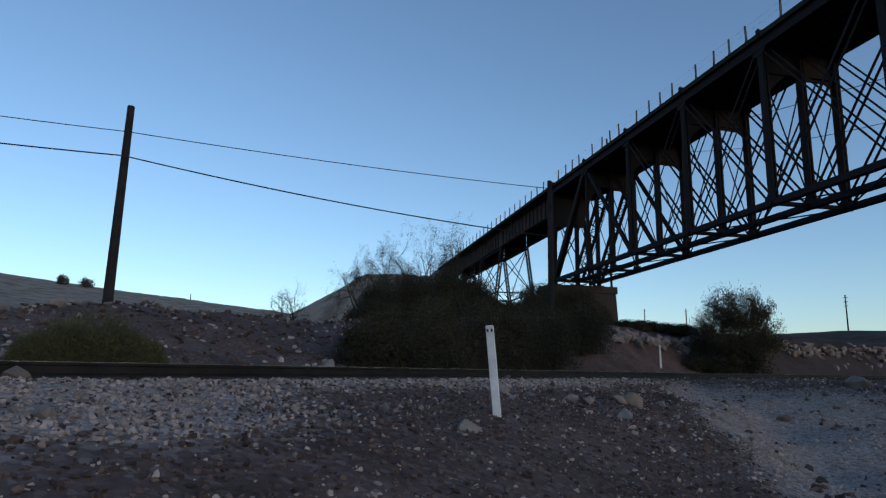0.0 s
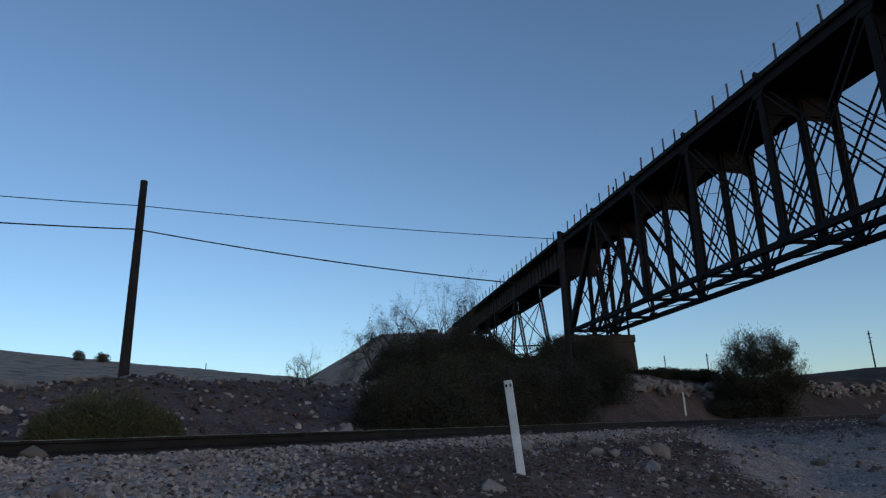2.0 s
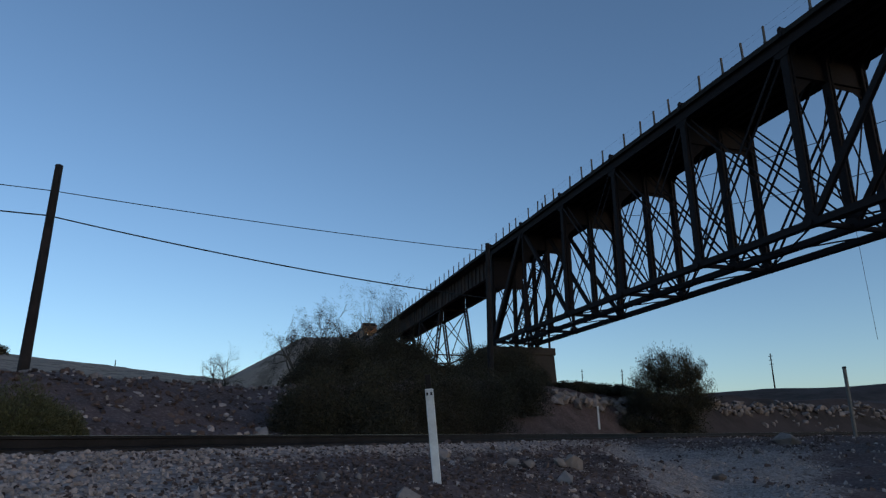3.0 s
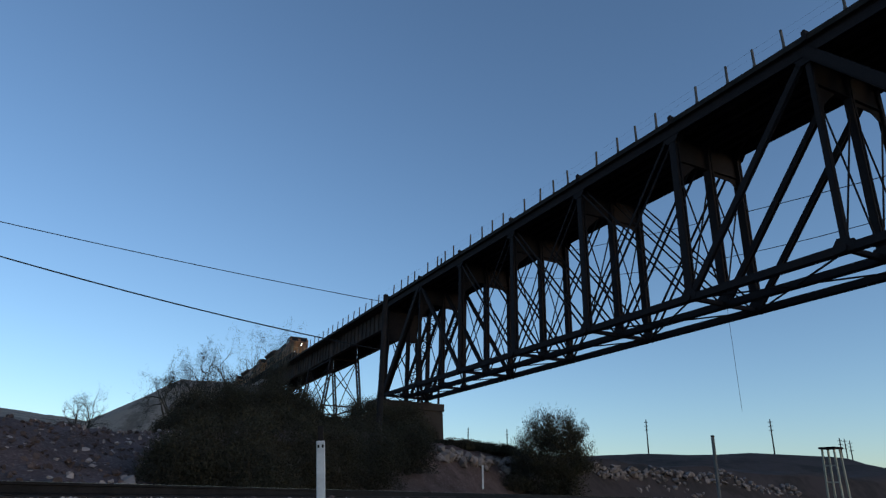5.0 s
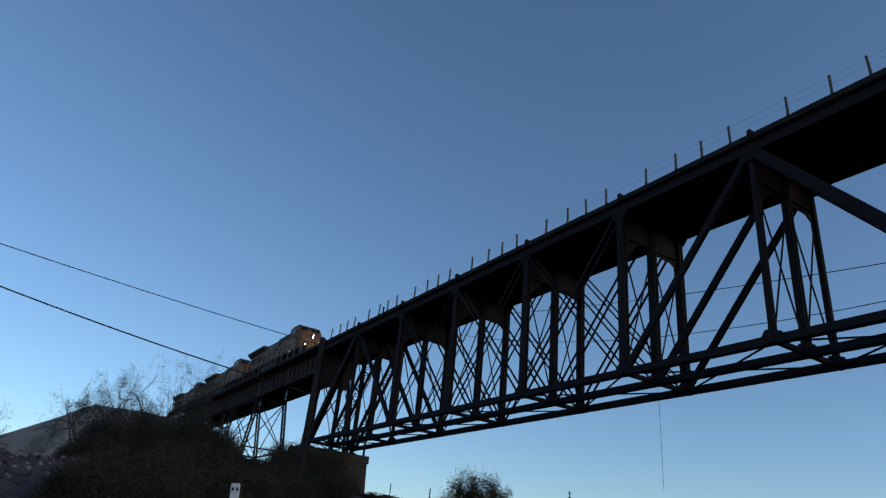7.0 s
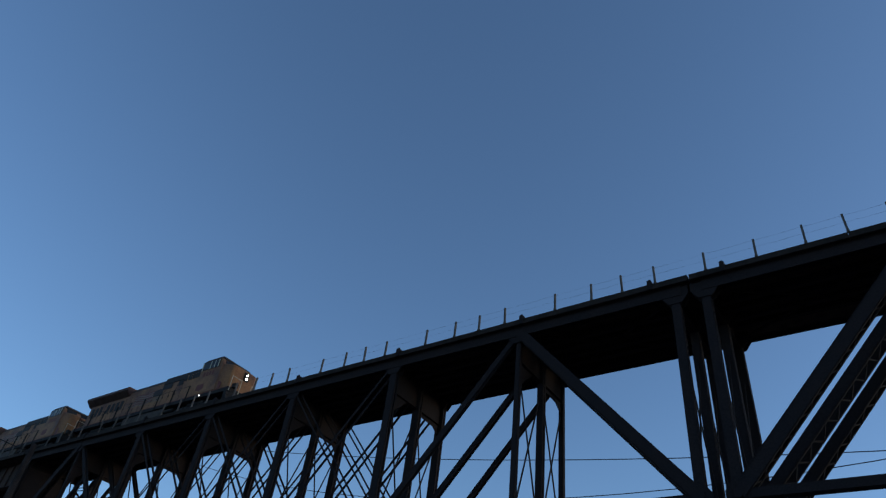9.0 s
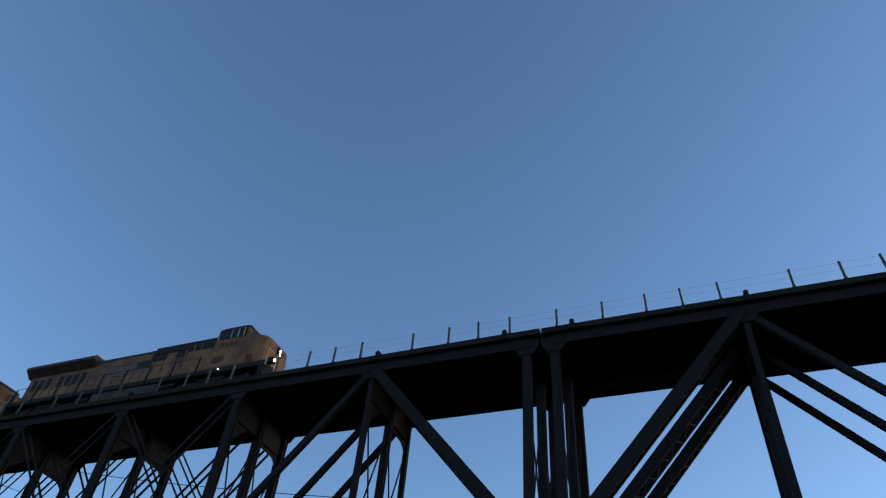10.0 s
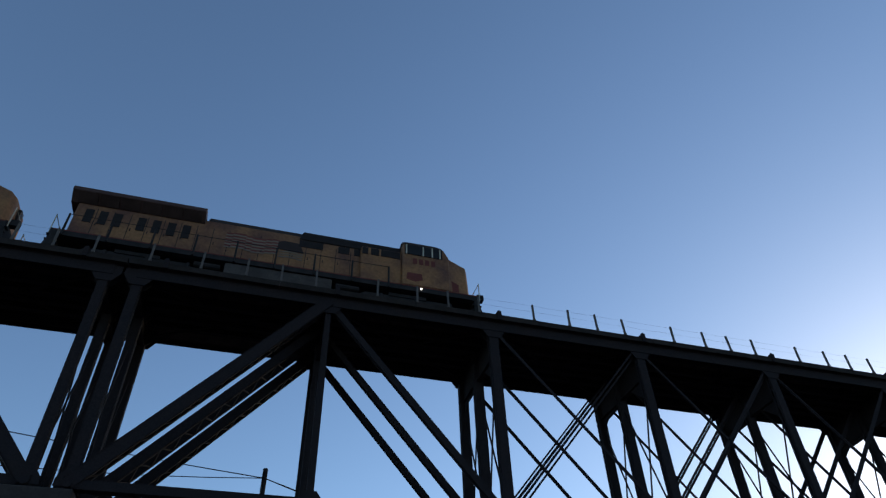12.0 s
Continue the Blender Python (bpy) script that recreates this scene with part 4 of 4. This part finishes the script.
        for y in (-1.4, -0.5, 0.5, 1.4):
            bm = bmesh.new()
            tube(bm, (e * 10.45, y, 1.3), (e * 10.45, y, 2.55), 0.025, 0.025, 6)
            part("end_stanchion", bm, PALE, lo)
        for y in (-1.4, 0.5):
            bm = bmesh.new()
            tube(bm, (e * 10.45, y, 2.5), (e * 10.45, y + 0.9, 2.5), 0.02, 0.02, 6)
            part("end_rail", bm, PALE, lo)
        for s in (-1, 1):
            bits("step", [((e * 10.25 - 0.25, s * 1.35 - 0.15, 0.35 + i * 0.3), (e * 10.25 + 0.25, s * 1.35 + 0.15, 0.39 + i * 0.3)) for i in range(4)], DARK, lo)
    for s in (-1, 1):
        for i in range(9):
            bm = bmesh.new()
            x = -9.9 + i * 1.92
            tube(bm, (x, s * 1.52, 1.3), (x, s * 1.5, 2.62), 0.055, 0.05, 6)
            part("stanchion", bm, DARK, lo, "dark handrail stanchion")
        bm = bmesh.new()
        tube(bm, (-9.9, s * 1.5, 2.6), (5.46, s * 1.5, 2.6), 0.016, 0.016, 6)
        part("handrail", bm, DARK, lo)
    bm = bmesh.new()
    box(bm, (7.2, -0.25, 4.68), (7.7, 0.25, 4.8))
    tube(bm, (6.4, 0.5, 4.68), (6.4, 0.5, 5.0), 0.02, 0.02, 6)
    part("roof_antenna", bm, DARK, lo)
    return lo


PITCH = 22.6
# seconds, middle of the leading unit along the bridge
RUN = [(0.0, -201.5), (2.5, -159.3), (5.0, -117.2), (8.5, -59.0), (9.5, -42.05), (10.5, -25.0), (12.0, 0.2)]
lead = locomotive()
units = [lead] + [copy_thing(lead, pose(0, 0, 0)) for _ in range(2)]
for _u, _l in zip(units[1:], ("second yellow diesel locomotive coupled behind the first", "third yellow diesel locomotive coupled behind the second")):
    tagged(_u, _l)
    for _c in _u.children_recursive:  # only the leading unit shows its lights
        if _c.data and _c.data.materials and _c.data.materials[0] in (LAMP, MARKER):
            _c.data = _c.data.copy()
            _c.data.materials[0] = GLASS
            tagged(_c, "unlit lamp lens")


# ---- plants ----
def leaves_mesh(name, centres, size, material, rng, slim=0.35, aim=0.0, root=(0, 0, 0)):
    """Small pointed leaves, two triangles each; aim turns them away from the root."""
    n = len(centres)
    c = np.array(centres)
    g = np.random.RandomState(rng.randrange(10 ** 6))
    a = g.normal(size=(n, 3))
    a /= np.linalg.norm(a, axis=1)[:, None]
    if aim:
        out = c - np.array(root)
        out /= np.linalg.norm(out, axis=1)[:, None] + 1e-6
        a = a * (1 - aim) + out * aim
        a /= np.linalg.norm(a, axis=1)[:, None]
    b = np.cross(a, g.normal(size=(n, 3)))
    b /= np.linalg.norm(b, axis=1)[:, None]
    k = size * g.uniform(0.6, 1.4, (n, 1))
    v = np.stack([c - a * k, c + b * k * slim, c + a * k, c - b * k * slim], 1).reshape(-1, 3)
    me = bpy.data.meshes.new(name)
    me.from_pydata(v.tolist(), [], [(4 * i, 4 * i + 1, 4 * i + 2, 4 * i + 3) for i in range(n)])
    me.materials.append(material)
    return me


def limbs(bm, p, d, length, r, depth, rng, tips, spread=0.55, droop=0.0, cuts=3):
    """Branches that fork and taper; the ends go into tips."""
    p, d = Vector(p), Vector(d).normalized()
    for i in range(cuts):
        q = p + d * (length / cuts)
        tube(bm, p, q, r, r * 0.86, 5 if depth < 3 else 3, False)
        r *= 0.86
        p = q
        if depth <= 2:
            tips.append((p.copy(), depth))
        d = (d + Vector((rng.gauss(0, 0.16), rng.gauss(0, 0.16), rng.gauss(0, 0.1) - droop))).normalized()
    if depth <= 0:
        tips.append((p.copy(), 0))
        return
    for i in range(rng.choice((2, 2, 3))):
        e = (d + Vector((rng.gauss(0, spread), rng.gauss(0, spread), rng.gauss(0, spread * 0.7)))).normalized()
        limbs(bm, p, e, length * rng.uniform(0.62, 0.9), r * 0.72, depth - 1, rng, tips, spread, droop, cuts)


def plant(name, x, y, tall, wide, stems, depth, leaves, leaf, material, label, category, seed, spread=0.55, cloud=0.35, group="", lean=0.9, low=0.0, thick=1.0, slim=0.35, dome=0, aim=0.0):
    """A many-stemmed desert tree or shrub: trunks with limbs, and a crown of small leaves round their tips."""
    rng = random.Random(seed)
    z0 = height(x, y) - 0.1
    ob = base(name, x, y, z0, label, category, group)
    bm, tips = bmesh.new(), []
    first = tall * 0.3
    tube(bm, (0, 0, -0.05), (0, 0, 0.18), 0.24, 0.16, 8)
    for i in range(stems):
        a = 2 * math.pi * (i + rng.uniform(-0.3, 0.3)) / stems
        t = rng.uniform(0.15, 1.0) * lean
        limbs(bm, (0.12 * math.cos(a), 0.12 * math.sin(a), 0), (math.cos(a) * t, math.sin(a) * t, 1), first * rng.uniform(0.75, 1.1), thick * (0.02 * tall ** 0.8 + 0.015), depth, rng, tips, spread)
    top = float(np.percentile([p.z for p, _ in tips], 97))
    out = float(np.percentile([math.hypot(p.x, p.y) for p, _ in tips], 92))
    fit = Matrix.Diagonal((wide / 2 / out, wide / 2 / out, tall / top, 1))
    for v in bm.verts:
        v.co = fit @ v.co
        if leaves > 6000:  # no bare twig stands out of a leafy crown
            k = math.sqrt((math.hypot(v.co.x, v.co.y) / wide * 2) ** 2 + (v.co.z / tall) ** 2)
            if k > 0.95:
                v.co *= 0.95 / k
    part("trunk", bm, BARK, ob, "forking trunk and limbs")
    if leaves:
        spots = []
        tips = [fit @ p for p, _ in tips]
        if dome:  # more sprays, so that the crown closes to a round top
            tips = rng.sample(tips, min(dome, len(tips)))
            for _ in range(2 * dome):
                a, e, k = rng.uniform(0, 2 * math.pi), math.asin(rng.uniform(-0.05, 1)), rng.uniform(0.35, 1.0) ** 0.7
                tips.append(Vector((wide / 2 * k * math.cos(e) * math.cos(a), wide / 2 * k * math.cos(e) * math.sin(a), tall * (0.36 + 0.6 * k * math.sin(e)))))
        while len(spots) < leaves:
            p = tips[rng.randrange(len(tips))]
            if low and rng.random() < low:
                p = Vector((p.x * 1.05, p.y * 1.05, p.z * rng.random()))
            q = p + Vector((rng.gauss(0, cloud), rng.gauss(0, cloud), rng.gauss(0, cloud * 0.8)))
            if aim:
                q += p * rng.gauss(0, 0.09 * aim)
            if (low > 0.2 or dome) and (math.hypot(q.x, q.y) / wide * 2) ** 2 + (q.z / tall) ** 2 > rng.choice((0.9, 1.05, 1.25)):
                continue
            if q.z > 0.02:
                spots.append(q[:])
        crown = new("crown", leaves_mesh("crown", spots, leaf, material, rng, slim, aim))
        crown.parent = ob
        tagged(crown, "crown of small leaves")
    return ob


def elev(r, el):
    return EYE + r * math.tan(radians(el))


def grow(name, az, r, top, wide, *rest):
    """A plant whose top stands at the elevation top, in degrees from the eye."""
    x, y = polar(az, r)
    return plant(name, x, y, max(0.8, elev(r, top) - height(x, y)), wide, *rest)


_n = 0
for az, r, top, wide, count in ((83.9, 38, 6.3, 3.2, 14000), (81.6, 40, 8.4, 5.0, 22000), (78.4, 42, 9.0, 5.2, 22000), (75.4, 43, 8.5, 4.8, 20000), (72.6, 42, 6.3, 4.2, 14000), (69.2, 46, 7.9, 4.2, 17000), (66.6, 47, 7.6, 4.2, 17000), (64.9, 50, 5.9, 2.6, 9000),
                                (83.4, 23, 5.0, 3.0, 12000), (80.6, 24.5, 6.6, 4.4, 17000), (76.6, 26.5, 7.2, 4.6, 17000), (72.8, 29, 5.7, 4.4, 16000), (69.4, 33, 6.6, 4.2, 16000), (66.2, 37, 6.2, 3.6, 14000), (78.6, 22.5, 4.0, 3.6, 12000), (74.4, 26, 4.0, 3.8, 12000)):
    grow("shrub", az, r, top, wide, 9, 3, int(count * 2.0), 0.05, LEAF, "large dense dark green desert shrub beyond the track", "shrub", 50 + _n, 0.7, 0.3, "large shrubs", 1.2, 0.55, 1.0, 0.26, 0, 0.4)
    _n += 1
for az, r, top, wide in ((105.3, 15.5, 4.75, 2.3), (108.0, 15.3, 3.3, 1.5), (102.4, 15.8, 3.2, 1.5), (104.0, 15.2, 3.6, 1.7), (106.6, 15.2, 3.8, 1.7)):
    grow("shrub", az, r, top, wide, 11, 2, 26000, 0.035, LEAFPALE, "rounded olive green shrub beside the track", "shrub", 80 + _n, 0.5, 0.13, "low shrubs", 1.3, 0.6, 1.0, 0.2, 0, 0.6)
    _n += 1
grow("palo_verde_tree", 54.3, 49, 7.3, 6.5, 18, 4, 62000, 0.08, LEAF, "leafy many-stemmed desert tree standing alone", "tree", 31, 0.4, 0.2, "", 1.1, 0.0, 1.4, 0.13, 110, 0.6)
grow("shrub", 54.2, 49, 3.1, 4.8, 9, 2, 12000, 0.08, LEAF, "low dark brush under the lone tree", "shrub", 17, 0.5, 0.3, "low shrubs", 1.4, 0.6)
for az, r, top, wide in ((63.2, 50, 4.0, 3.0), (62.2, 49, 3.8, 2.6), (61.2, 50, 3.6, 2.6), (60.1, 51, 3.5, 3.0), (59.0, 52, 3.3, 3.0), (57.9, 53, 3.1, 3.0), (57.4, 48, 2.1, 3.0)):
    grow("shrub", az, r, top, wide, 9, 2, 6500, 0.07, LEAF, "low dark brush on the slope below the rocks", "shrub", int(az * 7), 0.5, 0.25, "low shrubs", 1.4, 0.6)
for az, r, top, wide, seed in ((84.6, 54, 9.4, 6.5, 1), (82.6, 56, 10.8, 7.0, 2), (80.4, 58, 11.8, 7.0, 8), (78.3, 60, 12.5, 6.5, 3), (76.9, 61, 12.2, 5.0, 12)):
    grow("bare_tree", az, r, top, wide, 8, 5, 6500, 0.14, TWIG, "nearly bare desert tree with fine twigs", "tree", seed, 0.62, 0.14, "bare trees", 1.6, 0.0, 2.3, 0.06, 0, 0.3)
for az, r, top, wide, seed in ((71.2, 64, 7.2, 3.5, 4), (70.0, 56, 7.5, 3.0, 5)):
    grow("bare_tree", az, r, top, wide, 6, 3, 3000, 0.12, TWIG, "nearly bare desert tree with fine twigs", "tree", seed, 0.42, 0.3, "bare trees", 0.7, 0.0, 1.4, 0.12)
grow("bare_tree", 90.8, 60, 6.9, 4.6, 8, 4, 1500, 0.13, TWIG, "small leafless tree on the bank", "tree", 6, 0.45, 0.1, "bare trees", 1.2, 0.0, 1.7, 0.06, 0, 0.5)
for az, r, top, wide in ((107.7, 240, 7.0, 4.0), (106.1, 240, 6.85, 5.5)):
    grow("shrub", az, r, top, wide, 7, 2, 1200, 0.25, LEAF, "dark shrub on the far hillside", "shrub", int(az), 0.5, 0.5, "hill shrubs", 1.0, 0.5)


# ---- posts, poles and wires ----
def marker_post(x, y, tall, lean, black):
    z = height(x, y)
    ob = base("marker_post", x, y, z - 0.05, "white-painted square trackside post, leaning, with a black top" if black else "small white trackside post", "post", "marker posts")
    ob.matrix_basis = pose(x, y, z - 0.05) @ Matrix.Rotation(radians(-lean), 4, Vector((x, y, 0)).normalized()) @ pose(0, 0, 0, 0, 0, 70)
    bm = bmesh.new()
    box(bm, (-0.055, -0.05, 0), (0.055, 0.05, tall))
    part("post", bm, WHITE, ob, bevel=0.008)
    if black:
        bm = bmesh.new()
        box(bm, (-0.035, -0.03, tall), (0.035, 0.03, tall + 0.19))
        part("black_top", bm, BLACK, ob, "black metal top", bevel=0.006)
        for s in (-0.025, 0.03):
            bm = bmesh.new()
            box(bm, (-0.015 + s, -0.054, tall - 0.09), (0.01 + s, -0.049, tall - 0.05))
            part("bolt", bm, BLACK, ob)


marker_post(*polar(73.2, 9.3), 1.27, 5.0, True)
marker_post(*polar(60.0, 44.0), 1.4, 1.0, False)


def utility_pole(x, y, top, r, label, arms=(), foot=None, lean=(0, 0)):
    z = height(x, y) - 0.3 if foot is None else foot
    ob = base("utility_pole", x, y, z, label, "utility pole", "utility poles")
    bm = bmesh.new()
    rope(bm, [(lean[0] * i / 6, lean[1] * i / 6, (top - z) * i / 6) for i in range(7)], [r * (1.15 - 0.35 * i / 6) for i in range(7)], 12)
    part("pole", bm, POLEWOOD, ob)
    for h, w in arms:
        bm = bmesh.new()
        box(bm, (-w / 2, -0.06, top - z - h - 0.06), (w / 2, 0.06, top - z - h + 0.06))
        part("crossarm", bm, POLEWOOD, ob)
    bm = bmesh.new()
    tube(bm, (lean[0], lean[1], top - z - 0.04), (lean[0], lean[1], top - z + 0.03), r * 0.84, r * 0.7, 12)
    part("cap", bm, DARK, ob)
    return ob


def wire(name, a, b, sag, r, label):
    """A hanging cable between two points."""
    bm = bmesh.new()
    a, b = Vector(a), Vector(b)
    pts = [a.lerp(b, i / 24) - Vector((0, 0, sag * 4 * (i / 24) * (1 - i / 24))) for i in range(25)]
    rope(bm, pts, r)
    ob = new(name, mesh_of(name, bm, WIRE))
    tagged(ob, label, "cable", "overhead cables")


P1 = polar(104.55, 32)
utility_pole(*P1, elev(32, 20.15), 0.2, "dark brown wooden utility pole on the bank", lean=(-0.03, 0.12))
P2 = polar(68.65, 37)
utility_pole(*P2, elev(37, 16.35), 0.16, "slim wooden utility pole among the shrubs")
P0 = polar(140, 40)
utility_pole(*P0, elev(40, 15.5), 0.2, "dark brown wooden utility pole on the bank")
wire("cable", (*P1, elev(32, 18.25)), (*P2, elev(37, 15.75)), 0.15, 0.02, "thin black overhead wire between the poles")
wire("cable", (*P1, elev(32, 16.4)), (*P2, elev(37, 11.7)), 0.3, 0.032, "thick black overhead cable between the poles")
wire("cable", (*P0, elev(40, 15.1)), (*P1, elev(32, 18.25)), 0.3, 0.02, "thin black overhead wire between the poles")
wire("cable", (*P0, elev(40, 13.3)), (*P1, elev(32, 16.4)), 0.3, 0.032, "thick black overhead cable between the poles")
P3 = polar(-2.08, 41.7)
utility_pole(*P3, elev(41.7, 23.05), 0.19, "tall wooden utility pole behind the viaduct")
P4 = (-84.0, 41.6)
utility_pole(*P4, 35.0, 0.15, "tall wooden utility pole behind the viaduct")
P5 = polar(-60, 60)
utility_pole(*P5, elev(60, 12.5), 0.18, "tall wooden utility pole behind the viaduct")
for z4, sag, el5, r in ((33.5, 1.94, 11.5, 0.03), (34.1, 5.66, 10.6, 0.028)):
    wire("cable", (*P3, elev(41.7, 22.38)), (*P4, z4), sag, r, "black overhead cable behind the viaduct")
    wire("cable", (*P3, elev(41.7, 22.38)), (*P5, elev(60, el5)), 4.0, r, "black overhead cable behind the viaduct")
wire("hanging_cable", (*polar(39.75, 47), elev(47, 16)), (*polar(39.65, 47.0), elev(47, 6.7)), 0.0, 0.012, "loose thin cable hanging below the far truss")


def far_pole(az, r, top, w=0.13):
    x, y = polar(az, r)
    z = height(x, y) - 0.5
    ob = base("far_utility_pole", x, y, z, "distant slim utility pole on the dark ridge", "utility pole", "far utility poles")
    bm = bmesh.new()
    tube(bm, (0, 0, 0), (0, 0, elev(r, top) - z), w * 1.2, w * 0.8, 8)
    part("pole", bm, POLEWOOD, ob)
    for h in (0.6, 1.4, 2.2):
        bm = bmesh.new()
        box(bm, (-0.5, -0.05, elev(r, top) - z - h), (0.5, 0.05, elev(r, top) - z - h + 0.1))
        part("crossarm", bm, POLEWOOD, ob)


for az, r, top in ((61.1, 190, 5.55), (57.9, 170, 5.48), (46.75, 150, 6.2), (37.75, 150, 6.05), (33.4, 170, 4.6), (33.1, 175, 4.55), (32.8, 180, 4.4)):
    far_pole(az, r, top)
far_pole(98.6, 255, 6.1, 0.16)


def steel_post(az, r, top):
    x, y = polar(az, r)
    z = height(x, y) - 0.1
    ob = base("steel_post", x, y, z, "plain weathered steel post with a cap", "post")
    bm = bmesh.new()
    tube(bm, (0, 0, 0), (0, 0, elev(r, top) - z), 0.085, 0.085, 12)
    part("post", bm, GALVANISED, ob)
    bm = bmesh.new()
    tube(bm, (0, 0, elev(r, top) - z), (0, 0, elev(r, top) - z + 0.06), 0.11, 0.08, 12)
    part("cap", bm, STEEL, ob)


steel_post(42.03, 38, 4.86)


def frame_tower(az, r):
    x, y = polar(az, r)
    z = height(x, y) - 0.2
    h = elev(r, 3.85) - z
    ob = base("timber_frame_tower", x, y, z, "small pale open frame tower with a flat top", "tower")
    for sx in (-0.55, 0.55):
        for sy in (-0.4, 0.4):
            bm = bmesh.new()
            beam(bm, (sx * 1.25, sy * 1.25, 0), (sx, sy, h), 0.13, 0.13)
            part("leg", bm, PALE, ob)
    for k in (0.45, 0.72):
        bm = bmesh.new()
        box(bm, (-0.62, -0.47, h * k), (0.62, -0.4, h * k + 0.1))
        part("brace", bm, PALE, ob)
    bm = bmesh.new()
    box(bm, (-0.75, -0.6, h), (0.75, 0.6, h + 0.16))
    part("platform", bm, STEEL, ob)


frame_tower(34.1, 70)


def motions():
    for i, unit in enumerate(units):
        walk(unit, [(t, pose(x - PITCH * i, YM, RAILS)) for t, x in RUN])


motions()
